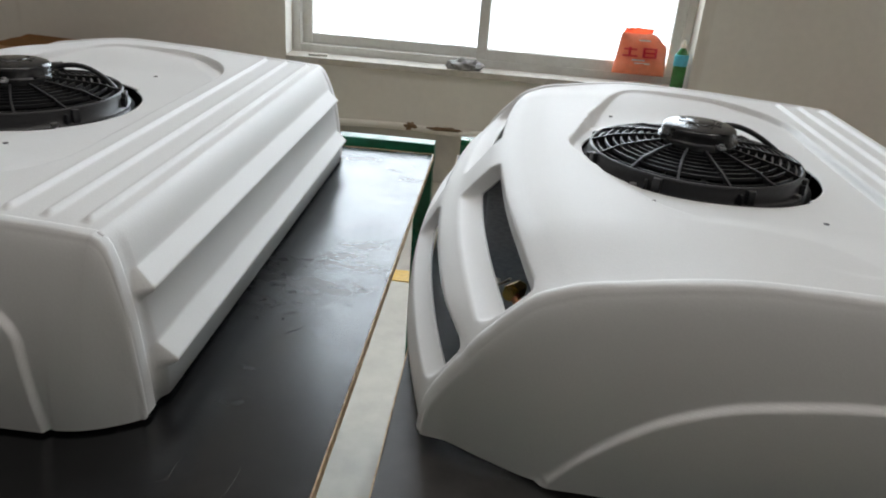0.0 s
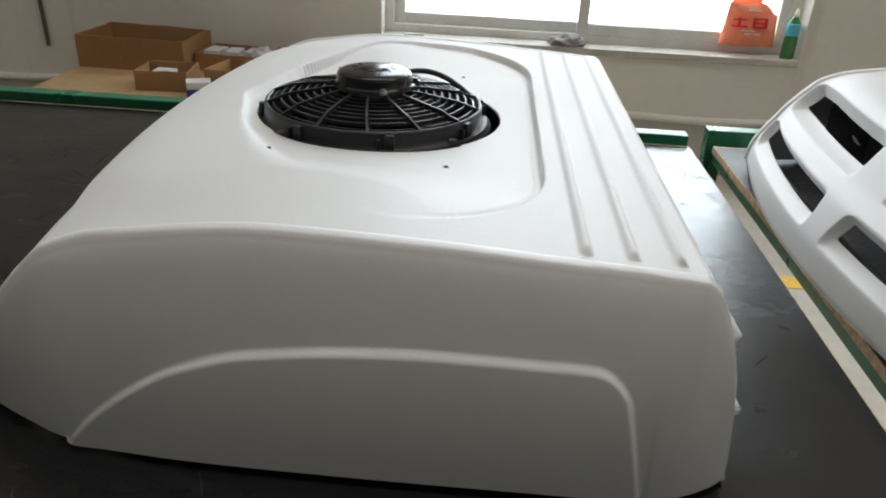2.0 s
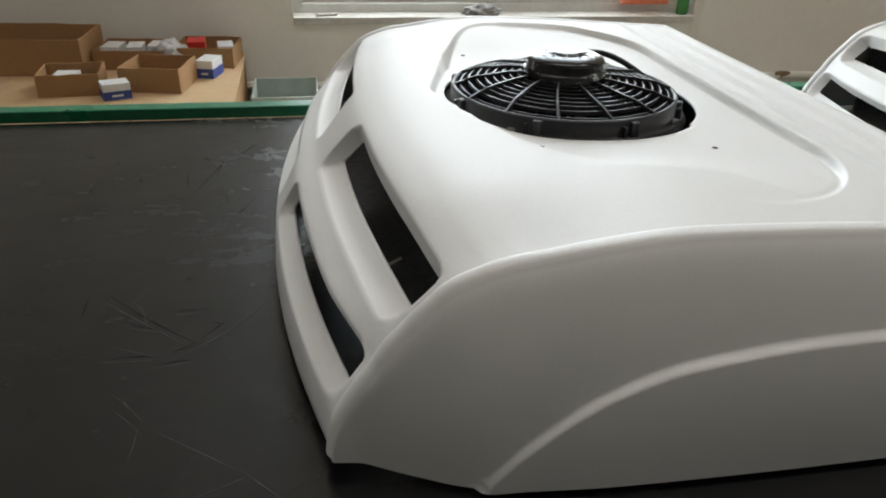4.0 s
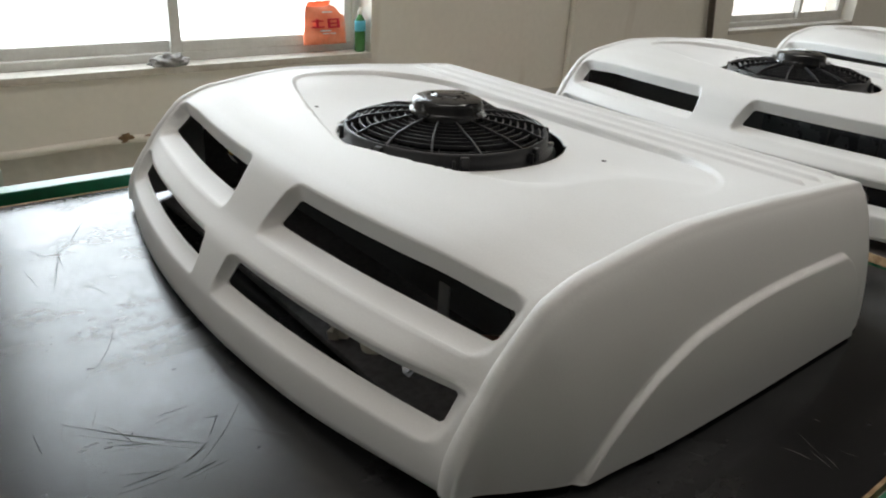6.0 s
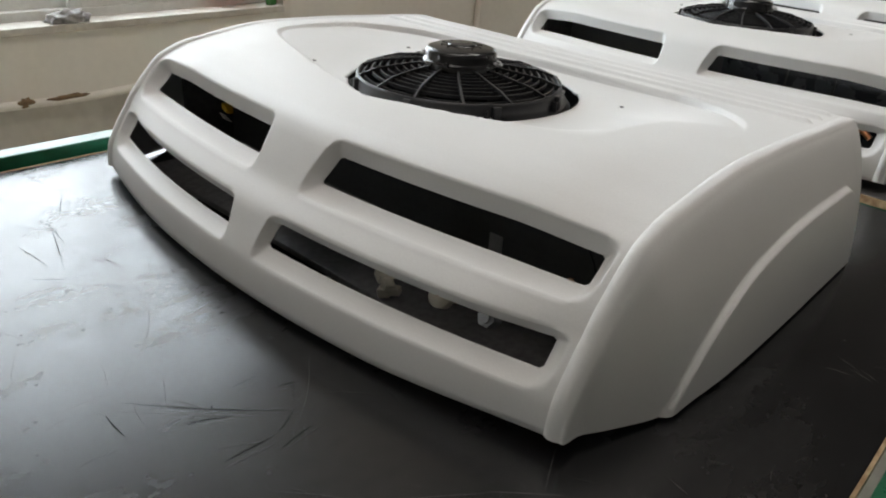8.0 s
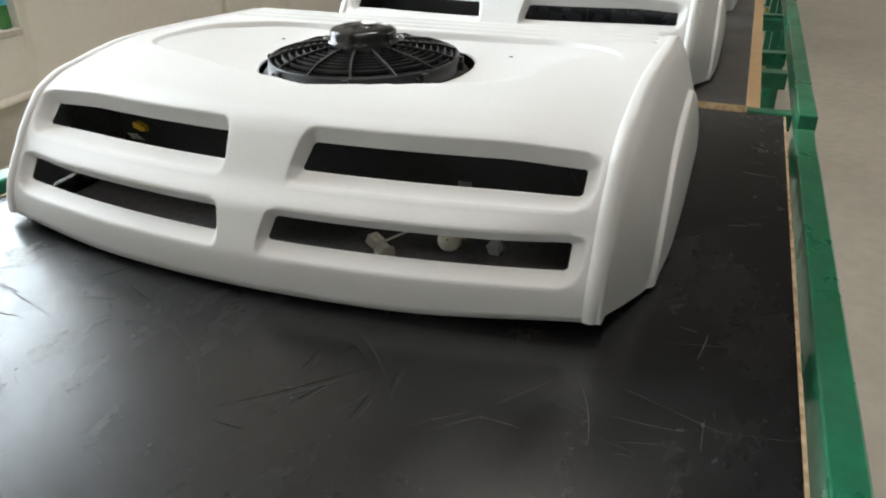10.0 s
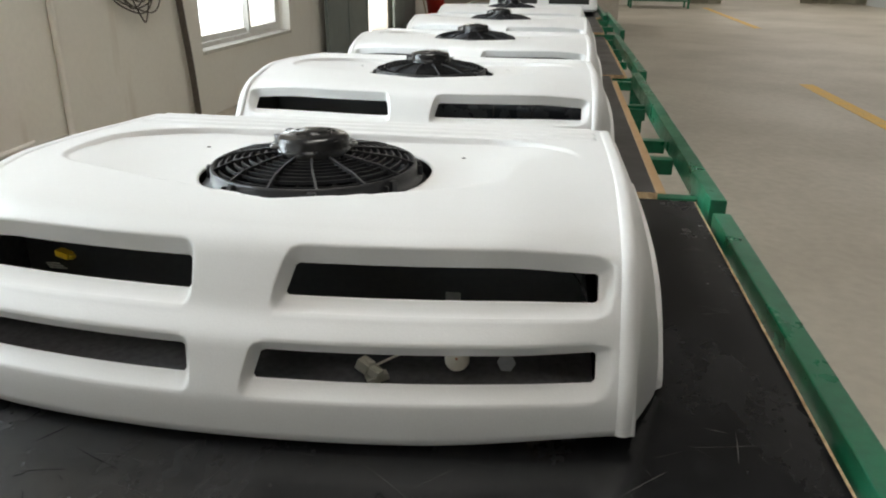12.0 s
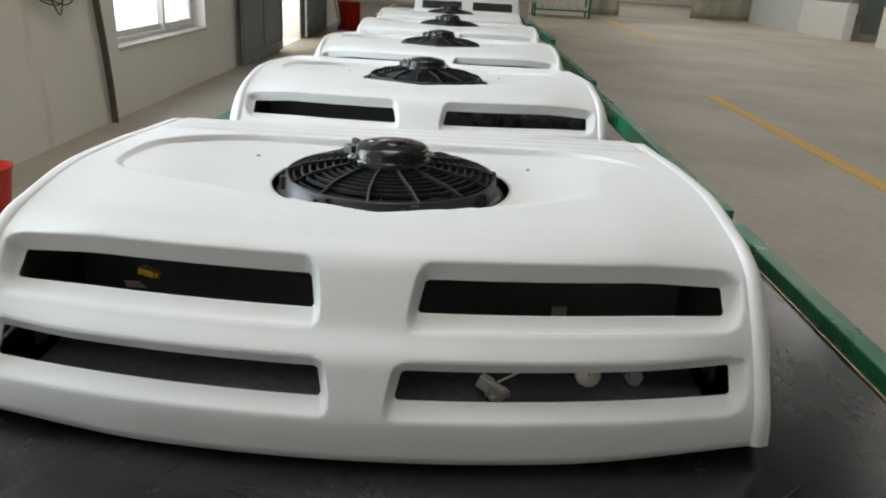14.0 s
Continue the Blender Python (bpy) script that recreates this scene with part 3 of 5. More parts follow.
def side_mesh(side):
    """An end panel: rolled edge along the hood's outline, bulged face, raised arc."""
    edge = []
    for x, h in stations():
        if x < 0.752:
            edge.append((x + bow(x, HALF) + (ease(h, HALF) if x < 0.09 else 0.0), h - crown_drop(x, HALF)))
    edge = [e for i, e in enumerate(edge) if i == 0 or math.hypot(e[0] - edge[i - 1][0], e[1] - edge[i - 1][1]) > 0.0015]
    edge += TAIL
    bm = bmesh.new()
    levels = 130
    cols = []
    for i, (x, hc) in enumerate(edge):
        a, b = edge[max(i - 1, 0)], edge[min(i + 1, len(edge) - 1)]
        tx, th = b[0] - a[0], b[1] - a[1]
        ln = math.hypot(tx, th) or 1
        nx, nh = -th / ln, tx / ln
        yc = 0.460 * flare(x)
        rh = 0.0045 - 0.003 * smooth(0.12, 0.3, x) - 0.001 * smooth(0.70, 0.757, x)
        yb = curve_at(BASE_LINE, x)
        col = []
        for dy, off in ((-0.017, -0.009), (-0.0105, rh * 0.35), (-0.0075, rh * 0.85), (-0.003, rh), (0.002, rh * 0.8), (0.006, rh * 0.2), (0.0085, -0.0004 - 0.003 * abs(nh))):
            col.append((x + nx * off, yc + dy, max(curve_at(HEM, x), hc + nh * off)))
        low = curve_at(HEM, x)
        h0 = max(low + 0.0001, hc - 0.004)
        for k in range(1, levels + 1):
            f = k / levels
            h = h0 + (low - h0) * f
            y = yc + 0.0085 + 0.0035 * (1 - math.exp(-(h0 - h) / 0.007)) + max(0, yb - yc - 0.012) * (1 - (1 - f) ** 2.2)
            slope = (curve_at(ARC, x + 0.004) - curve_at(ARC, x - 0.004)) / 0.008
            da, db = (curve_at(ARC, x) - h) / math.hypot(1, slope), 0.683 + 0.026 * max(0.0, 1 - h / 0.12) - x
            d = min(da, db) if min(da, db) > 0.03 or max(da, db) > 0.03 else 0.03 - math.hypot(0.03 - da, 0.03 - db)
            y += 0.0080 * smooth(-0.0026, 0.0026, d)
            y += 0.002 * smooth(0.712, 0.716, x) * smooth(0.5, 1.0, f)
            col.append((x, y, h))
        cols.append([bm.verts.new((px, py * side, ph)) for px, py, ph in col])
    for a, b in zip(cols, cols[1:]):
        for k in range(len(a) - 1):
            q = (a[k], a[k + 1], b[k + 1], b[k])
            bm.faces.new(q if side < 0 else q[::-1])
    bmesh.ops.remove_doubles(bm, verts=bm.verts, dist=2e-5)
    return bm


def guard_height(r):
    """The guard's cone from the fan ring up to the motor."""
    return 0.2405 + 0.011 * (1 - smooth(0.05, 0.155, r)) - 0.008 * smooth(0.125, 0.156, r)


def build_fan(unit):
    ring = lathe([(0.150, 0.170), (0.167, 0.170), (0.167, 0.2005), (0.1715, 0.2010), (0.1720, 0.2035), (0.1672, 0.2045), (0.167, 0.209), (0.1655, 0.2115), (0.158, 0.2125), (0.157, 0.230), (0.1555, 0.2335), (0.1525, 0.2335), (0.1505, 0.231), (0.150, 0.170)], 72)
    bmesh.ops.translate(ring, vec=(FAN_X, 0, 0), verts=ring.verts)
    shroud = part("fan_shroud", ring, BLACK, unit, "black plastic fan ring", True)
    for k in range(8):
        a = 2 * math.pi * (k + 0.35) / 8
        bm = bmesh.new()
        add_box(bm, 0.155, 0.1635, -0.006, 0.006, 0.2105, 0.231, 0.002)
        add_box(bm, 0.157, 0.1645, -0.017, -0.013, 0.2105, 0.226, 0.001)
        bmesh.ops.rotate(bm, matrix=Matrix.Rotation(a, 3, "Z"), verts=bm.verts)
        bmesh.ops.translate(bm, vec=(FAN_X, 0, 0), verts=bm.verts)
        part("clip", bm, BLACK, shroud)
    for k in range(14):
        a = 2 * math.pi * (k + 0.5) / 14
        bm = bmesh.new()
        rs = [0.050 + 0.1045 * q / 7 for q in range(8)]
        swirl = [0.10 * (r - 0.05) / 0.105 for r in rs]
        top, low = [], []
        for r, sw in zip(rs, swirl):
            z = guard_height(r)
            for lst, w in ((top, 0.0016), (low, -0.0016)):
                c, s = math.cos(a + sw), math.sin(a + sw)
                x, y = r * c - w * s, r * s + w * c
                lst.append((bm.verts.new((FAN_X + x, y, z + 0.0015)), bm.verts.new((FAN_X + x, y, z - 0.0065))))
        for q in range(7):
            bm.faces.new((top[q][0], low[q][0], low[q + 1][0], top[q + 1][0]))
            bm.faces.new((top[q][0], top[q + 1][0], top[q + 1][1], top[q][1]))
            bm.faces.new((low[q][1], low[q + 1][1], low[q + 1][0], low[q][0]))
        part("guard_rib", bm, BLACK, shroud)
    for k in range(8):
        r = 0.064 + 0.0115 * k
        z = guard_height(r) - 0.004
        ring2 = lathe([(r - 0.0012, z - 0.0028), (r + 0.0012, z - 0.0028), (r + 0.0012, z + 0.0022), (r - 0.0012, z + 0.0022), (r - 0.0012, z - 0.0028)], 64)
        bmesh.ops.translate(ring2, vec=(FAN_X, 0, 0), verts=ring2.verts)
        part("guard_ring", ring2, BLACK, shroud)
    for k in range(7):
        bm = bmesh.new()
        a0 = 2 * math.pi * k / 7
        rows = []
        for q in range(6):
            r = 0.045 + 0.1 * q / 5
            for_w = []
            for w in (-1, 0, 1):
                an = a0 + w * 0.27 + 0.25 * q / 5
                for_w.append(bm.verts.new((FAN_X + r * math.cos(an), r * math.sin(an), 0.196 + 0.016 * w)))
            rows.append(for_w)
        for p, q in zip(rows, rows[1:]):
            for w in (0, 1):
                bm.faces.new((p[w], q[w], q[w + 1], p[w + 1]))
        bmesh.ops.solidify(bm, geom=bm.faces[:], thickness=0.002)
        part("fan_blade", bm, BLACK, shroud, "", True)
    can = lathe([(0.0, 0.190), (0.058, 0.190), (0.058, 0.2555), (0.0572, 0.2585), (0.0550, 0.2595), (0.0542, 0.2605), (0.0540, 0.2690), (0.0530, 0.2725), (0.0500, 0.2752), (0.0440, 0.2772), (0.030, 0.2793), (0.0205, 0.2800), (0.0200, 0.2812), (0.0185, 0.2817), (0.0, 0.2820)], 56)
    bmesh.ops.translate(can, vec=(FAN_X, 0, 0), verts=can.verts)
    motor = part("fan_motor", can, MOTOR, shroud, "black pressed-steel fan motor with a domed cap", True)
    for k in range(4):
        a = math.pi / 2 * k + 0.35
        bm = bmesh.new()
        add_box(bm, 0.0525, 0.066, -0.005, 0.005, 0.2565, 0.2605, 0.001)
        add_cyl(bm, 0.0038, 0.2605, 0.2635, 8, None, 0.0605, 0)
        bmesh.ops.rotate(bm, matrix=Matrix.Rotation(a, 3, "Z"), verts=bm.verts)
        bmesh.ops.translate(bm, vec=(FAN_X, 0, 0), verts=bm.verts)
        part("screw", bm, ALLOY if k % 2 else MOTOR, shroud)
    for k in range(10):
        a = 2 * math.pi * k / 10
        bm = box(0.0235, 0.0320, -0.0008, 0.0008, 0.2785, 0.2802, 0.0003)
        bmesh.ops.rotate(bm, matrix=Matrix.Rotation(a, 3, "Z"), verts=bm.verts)
        bmesh.ops.translate(bm, vec=(FAN_X, 0, 0), verts=bm.verts)
        part("vent_tab", bm, MOTOR, shroud)
    cable = bmesh.new()
    pts = []
    for q in range(15):
        t = q / 14
        a = radians(62) - t * radians(44)
        r = 0.056 + 0.094 * t
        pts.append((FAN_X + r * math.cos(a), r * math.sin(a), 0.256 + 0.012 * math.sin(math.pi * t) - 0.026 * t * t))
    tube(cable, pts, 0.0042, 8)
    part("cable", cable, BLACK, shroud, "", True)
    plug = box(-0.012, 0.012, -0.008, 0.008, -0.006, 0.007, 0.002, pose(FAN_X + 0.030, 0.064, 0.258, 0, 0, 40))
    part("plug", plug, BLACK, shroud)
    for a in (-0.72, 0.75, 2.6, 4.0):
        bm = bmesh.new()
        add_cyl(bm, 0.0055, 0.2105, 0.2160, 6, None, FAN_X + 0.1625 * math.cos(a), 0.1625 * math.sin(a))
        part("bolt", bm, ALLOY, shroud)
    return shroud


def build_unit():
    unit = tagged(new("rooftop_condenser"), "white fibreglass rooftop condenser unit with black fan and slotted front grille", "condenser unit", group="condenser units along the tables")
    hood = part("hood", hood_mesh(), WHITE, unit, "glossy white moulded hood with four grille slots and ribbed rear", True)
    thick = hood.modifiers.new("thickness", "SOLIDIFY")
    thick.thickness, thick.offset = 0.003, -1
    for side in (-1, 1):
        part("side_panel", side_mesh(side), WHITE, unit, "white bulged end panel with a raised arc", True)
        bm = bmesh.new()
        face = [(0.735, 0.19), (0.735, 0.2005), (0.750, 0.1990)] + TAIL + [(0.745, 0.002)]
        bm.faces.new([bm.verts.new((x, side * HALF * flare(x), h)) for x, h in face])
        bmesh.ops.triangulate(bm, faces=bm.faces[:])
        part("rear_end", bm, WHITE, unit)
    # dark discs painted in as the shade of the screw holes
    for hx in (-0.106, 0.110):
        for hy in (-0.216, 0.232):
            bm = bmesh.new()
            z = top_relief(FAN_X + hx, hy, curve_at(CROWN, FAN_X + hx)) - crown_drop(FAN_X + hx, hy)
            add_cyl(bm, 0.0035, z - 0.004, z + 0.0006, 10, None, FAN_X + hx, hy)
            part("screw_hole", bm, SHADE, unit)
    fan = build_fan(unit)
    fan.location = (-0.010, 0, FAN_DROP)
    tray = box(0.075, 0.79, -0.43, 0.43, 0.0, 0.010, 0.003)
    part("base_tray", tray, INNER, unit, "dark base tray")
    coil = bmesh.new()
    add_box(coil, 0.235, 0.262, -0.41, 0.41, 0.03, 0.165, 0.002)
    part("condenser_coil", coil, COIL, unit, "black finned coil behind the grille")
    for y in (-0.449, 0.449):
        part("end_bulkhead", box(0.165, 0.75, y - 0.004, y + 0.004, 0.012, 0.175, 0.001), INNER, unit)
    part("back_bulkhead", box(0.745, 0.75, -0.43, 0.43, 0.03, 0.17), INNER, unit)
    brace = bmesh.new()
    add_box(brace, 0.190, 0.193, -0.252, -0.232, 0.010, 0.097, 0.001)
    part("bracket", brace, ALLOY, unit, "grey metal bracket")
    for name, m, size in (("connector", pose(0.092, -0.150, 0.032, 8, -20, 68), (0.0145, 0.0090, 0.0070)), ("connector", pose(0.089, -0.160, 0.019, 0, 12, 118), (0.0125, 0.0080, 0.0060))):
        body = bmesh.new()
        sx, sy, sz = size
        add_box(body, -0.2 * sx, sx, -sy, sy, -sz, sz, 0.0012, m)
        add_box(body, -1.25 * sx, -0.2 * sx, -0.78 * sy, 0.78 * sy, -0.72 * sz, 0.72 * sz, 0.0010, m)
        add_box(body, -0.1 * sx, 0.75 * sx, -0.32 * sy, 0.32 * sy, sz, 1.35 * sz, 0.0006, m)
        for rib in (-0.55, 0.55):
            add_box(body, -1.0 * sx, -0.3 * sx, (rib - 0.1) * sy, (rib + 0.1) * sy, 0.72 * sz, 0.95 * sz, 0.0003, m)
        plug = part(name, body, NYLON, unit, "cream nylon wire plug with a latch")
        # dark plate paints the shade inside the socket
        part("socket", box(sx, sx + 0.0006, -0.62 * sy, 0.62 * sy, -0.5 * sz, 0.3 * sz, 0, m), SHADE, plug, "dark plate for the shade in the socket")
    tube_bm = bmesh.new()
    tube(tube_bm, [(0.093, -0.160, 0.036), (0.096, -0.19, 0.053), (0.099, -0.225, 0.074), (0.104, -0.26, 0.095), (0.112, -0.285, 0.115)], 0.0017, 6)
    part("wire", tube_bm, NYLON, plug, "", True)
    knob = bmesh.new()
    add_cyl(knob, 0.0145, -0.008, 0.008, 24)
    bmesh.ops.bevel(knob, geom=knob.edges[:], offset=0.0015, segments=2, affect="EDGES")
    bmesh.ops.transform(knob, matrix=pose(0.072, -0.264, 0.066, 0, -62, 0), verts=knob.verts)
    cap = part("cap", knob, NYLON, unit, "round cream service cap", True)
    dot = bmesh.new()
    add_cyl(dot, 0.0016, 0.008, 0.0086, 10)
    bmesh.ops.transform(dot, matrix=pose(0.072, -0.264, 0.066, 0, -62, 0), verts=dot.verts)
    part("dimple", dot, COPPER, cap, "small brown centre mark")
    stem = bmesh.new()
    add_cyl(stem, 0.006, -0.06, -0.008, 12)
    bmesh.ops.transform(stem, matrix=pose(0.072, -0.264, 0.066, 0, -62, 0), verts=stem.verts)
    part("stem", stem, BRASS, cap)
    knob = bmesh.new()
    add_cyl(knob, 0.0115, -0.009, 0.009, 6)
    add_cyl(knob, 0.007, 0.009, 0.013, 12)
    bmesh.ops.transform(knob, matrix=pose(0.089, -0.322, 0.057, 0, -62, 0), verts=knob.verts)
    part("valve_knob", knob, CLEAR, unit, "clear hexagonal knob")
    tag = bmesh.new()
    m = pose(0.148, 0.283, 0.134, 0, -10, 78)
    add_box(tag, -0.011, 0.011, -0.006, 0.006, -0.0045, 0.0045, 0.0015, m)
    add_box(tag, -0.016, -0.011, -0.004, 0.004, -0.003, 0.003, 0.001, m)
    part("yellow_plug", tag, TAG, unit, "yellow plug")
    lab = bmesh.new()
    for k in range(3):
        add_box(lab, -0.0006, 0.0006, -0.013 + 0.003 * k, 0.013, 0.005 * k, 0.005 * k + 0.0022, 0, pose(0.160, 0.305, 0.106, 0, -30, 0))
    part("rating_label", lab, PAPER, unit, "pale printed bars on a label")
    rod = bmesh.new()
    tube(rod, [(0.150, -0.375, 0.172), (0.148, -0.392, 0.158), (0.146, -0.405, 0.142), (0.145, -0.415, 0.120)], 0.0010, 6)
    part("thin_wire", rod, MOTOR, unit, "thin dark wire", True)
    pipe = bmesh.new()
    tube(pipe, [(0.135, -0.41, 0.09), (0.14, -0.375, 0.088), (0.16, -0.345, 0.08), (0.20, -0.335, 0.06), (0.24, -0.33, 0.05)], 0.007, 10)
    part("pipe", pipe, COPPER, unit, "copper pipe", True)
    nut = bmesh.new()
    add_cyl(nut, 0.0105, -0.011, 0.011, 6)
    add_cyl(nut, 0.0075, -0.02, 0.02, 12)
    bmesh.ops.transform(nut, matrix=pose(0.140, -0.375, 0.088, 75, 0, 0), verts=nut.verts)
    part("brass_valve", nut, BRASS, unit, "brass valve nut")
    return unit


first = build_unit()
second = copy_thing(first, pose(1.066, -0.004, TOP + 0.006, 0, 0, 0.4))
for x, y, turn in ((2.075, -0.02, 0.3), (3.155, -0.035, -0.3), (4.22, -0.03, 0.2)):
    copy_thing(first, pose(x, y, TOP + 0.004, 0, 0, turn))
for ob in [ob for ob in scene.objects if ob.name.startswith(("yellow_plug.", "thin_wire."))]:
    bpy.data.objects.remove(ob)
first.matrix_world = pose(0, 0, TOP + 0.004, -0.1, 0, 0)

# the second unit shows a sheet-metal cover and a brass fitting behind its grille
cover = part("cover_plate", box(0.158, 0.161, -0.43, -0.055, 0.014, 0.168, 0.0008), COVER, second, "slate-grey sheet-metal cover")
for y in (-0.30, -0.20):
    part("seam", box(0.1555, 0.1585, y - 0.0018, y + 0.0018, 0.016, 0.166, 0.0005), BLACK, cover)
fitting = bmesh.new()
add_cyl(fitting, 0.0115, -0.012, 0.012, 6)
add_cyl(fitting, 0.0080, -0.021, 0.021, 12)
bmesh.ops.transform(fitting, matrix=pose(0.120, -0.272, 0.092, 80, 0, -25), verts=fitting.verts)
part("brass_fitting", fitting, BRASS, second, "brass pipe fitting")
line = bmesh.new()
tube(line, [(0.121, -0.288, 0.091), (0.128, -0.315, 0.089), (0.134, -0.345, 0.085), (0.138, -0.375, 0.078), (0.140, -0.400, 0.060)], 0.0062, 10)
part("copper_line", line, COPPER, second, "bent copper line", True)

# ---- work tables ----
def castor(leg, x, y):
    """A slotted plate, a fork and a cast polyurethane wheel under a leg."""
    plate = bmesh.new()
    add_box(plate, x - 0.045, x + 0.045, y - 0.045, y + 0.045, 0.129, 0.134, 0.001)
    part("castor_plate", plate, GREEN, leg)
    # dark bars paint the shade in the plate's bolt slots
    for sx in (-1, 1):
        for sy in (-1, 1):
            slot = box(-0.011, 0.011, -0.003, 0.003, 0.1341, 0.1346, 0, pose(x + 0.030 * sx, y + 0.035 * sy, 0, 0, 0, 24 * sx * sy))
            part("bolt_slot", slot, SHADE, leg)
    fork = bmesh.new()
    add_box(fork, x - 0.026, x + 0.026, y - 0.026, y + 0.026, 0.119, 0.129, 0.003)
    for side in (-1, 1):
        add_box(fork, x - 0.018, x + 0.018, y + side * 0.0235 - 0.0015, y + side * 0.0235 + 0.0015, 0.048, 0.121, 0.001)
    part("fork", fork, ALLOY, leg, "pressed steel castor fork")
    wheel = lathe([(0.0, -0.019), (0.030, -0.019), (0.034, -0.0215), (0.050, -0.0215), (0.0565, -0.015), (0.058, 0.0), (0.0565, 0.015), (0.050, 0.0215), (0.034, 0.0215), (0.030, 0.019), (0.0, 0.019)], 36)
    bmesh.ops.transform(wheel, matrix=pose(x, y, 0.058, 90, 0, 0), verts=wheel.verts)
    part("castor_wheel", wheel, AMBER, leg, "yellow-green polyurethane wheel", True)


def work_table(x0, x1, y0, y1, label, board_mat, rail_gap=0.06, far_gap=0.05, out=0.047, near=None):
    """A welded green frame with a film-faced board laid on it."""
    table = tagged(new("work_table"), label, "work table", group="row of work tables")
    a, b = y0 - rail_gap, y1 + far_gap
    na, nb = near or (x0, x1)
    part("tabletop", box(x0, x1, y0, y1, TOP - 0.018, TOP, 0.0015), board_mat, table, "black film-faced plywood board")
    part("board_edge", box(x0 - 0.0015, x1 + 0.0015, y0 - 0.004, y1 + 0.007, TOP - 0.0165, TOP - 0.001), PLY, table, "raw plywood edge")
    for ya, yb, xa, xb in ((a, a + 0.037, na, nb), (b - 0.04, b, x0, x1)):
        part("rail", box(xa, xb, ya, yb, TOP - 0.045, TOP + 0.018, 0.003), GREEN, table)
    n = 4
    for k in range(n):
        x = x0 + 0.02 + (min(x1, nb) - x0 - 0.08) * k / (n - 1)
        part("cross_bar", box(x, x + 0.04, a + 0.04, b - 0.04, TOP - 0.059, TOP - 0.019, 0.003), GREEN, table)
    for y, xa, xb in ((a + 0.0005, na, nb), (b - 0.0405, x0, x1)):
        for x in (xa + 0.002, xb - 0.042):
            leg = part("leg", box(x, x + 0.04, y, y + 0.04, 0.134, TOP - 0.045, 0.003), GREEN, table)
            cx, cy = min(max(x + 0.02, xa + 0.047), xb - (out if y > 0 else 0.047)), y + 0.02
            castor(leg, cx, cy)
    return table


t1 = work_table(-1.43, 1.0, -0.690, 0.563, "long work table, worn black plywood top on green steel", FILM, 0.052, 0.060, 0.018, (-1.43, 0.864))
t2 = work_table(1.058, 3.0, -0.612, 0.575, "work table, grey-black plywood top on green steel", FILM_OLD, 0.142, 0.105, 0.047, (0.957, 3.0))
t3 = work_table(3.04, 5.0, -0.68, 0.62, "work table, grey-black plywood top on green steel", FILM_OLD, 0.11, 0.06)
t4 = work_table(5.35, 7.6, -0.70, 0.62, "work table with worn dark top on green steel", FILM_OLD, 0.16, 0.06)


def scratches(table, name, mat, count, region, lengths, width, seed, label):
    """Fine marks worn into the board."""
    rnd = random.Random(seed)
    bm = bmesh.new()
    x0, x1, y0, y1 = region
    for _ in range(count):
        x, y, a = rnd.uniform(x0, x1), rnd.uniform(y0, y1), rnd.uniform(0, math.pi)
        ln, bend = rnd.uniform(*lengths) * rnd.uniform(0.3, 1), rnd.uniform(-1.1, 1.1) * rnd.random()
        w = width * rnd.uniform(0.5, 1.1)
        left, right = [], []
        n = 7
        for k in range(n):
            t = k / (n - 1)
            ww = w * math.sin(math.pi * min(0.94, max(0.06, t))) * rnd.uniform(0.6, 1.2)
            c, s = math.cos(a + bend * t), math.sin(a + bend * t)
            left.append(bm.verts.new((x - ww * s, y + ww * c, TOP + 0.0004)))
            right.append(bm.verts.new((x + ww * s, y - ww * c, TOP + 0.0004)))
            x, y = min(0.97, max(-1.4, x + c * ln / (n - 1))), min(0.55, max(-0.68, y + s * ln / (n - 1)))
        for k in range(n - 1):
            bm.faces.new((left[k], right[k], right[k + 1], left[k + 1]))
    ob = part(name, bm, mat, table, label)
    ob["kind"] = "stuff"
    return ob


# the longer knife cuts: start, heading in degrees, length
CUTS = [(-0.24, -0.12, -45, 0.172), (-0.21, -0.19, -27, 0.048), (-0.15, -0.26, 31, 0.037), (-0.09, -0.20, -125, 0.041), (-0.16, -0.28, 8, 0.041), (-0.15, -0.17, -1, 0.038), (-0.26, -0.13, -89, 0.038), (-0.10, 0.08, 67, 0.070), (-0.11, 0.34, 64, 0.089), (-0.19, 0.28, -84, 0.074), (-0.17, 0.18, 75, 0.164), (-0.17, 0.35, -62, 0.035), (-0.21, 0.18, -40, 0.042), (-0.12, 0.18, -77, 0.047), (-0.09, 0.54, -83, 0.084), (-0.07, 0.20, -30, 0.042), (-0.15, -0.10, 43, 0.015), (-0.21, -0.26, -1, 0.055), (-0.11, -0.20, -20, 0.023), (-0.14, 0.25, 86, 0.086)]


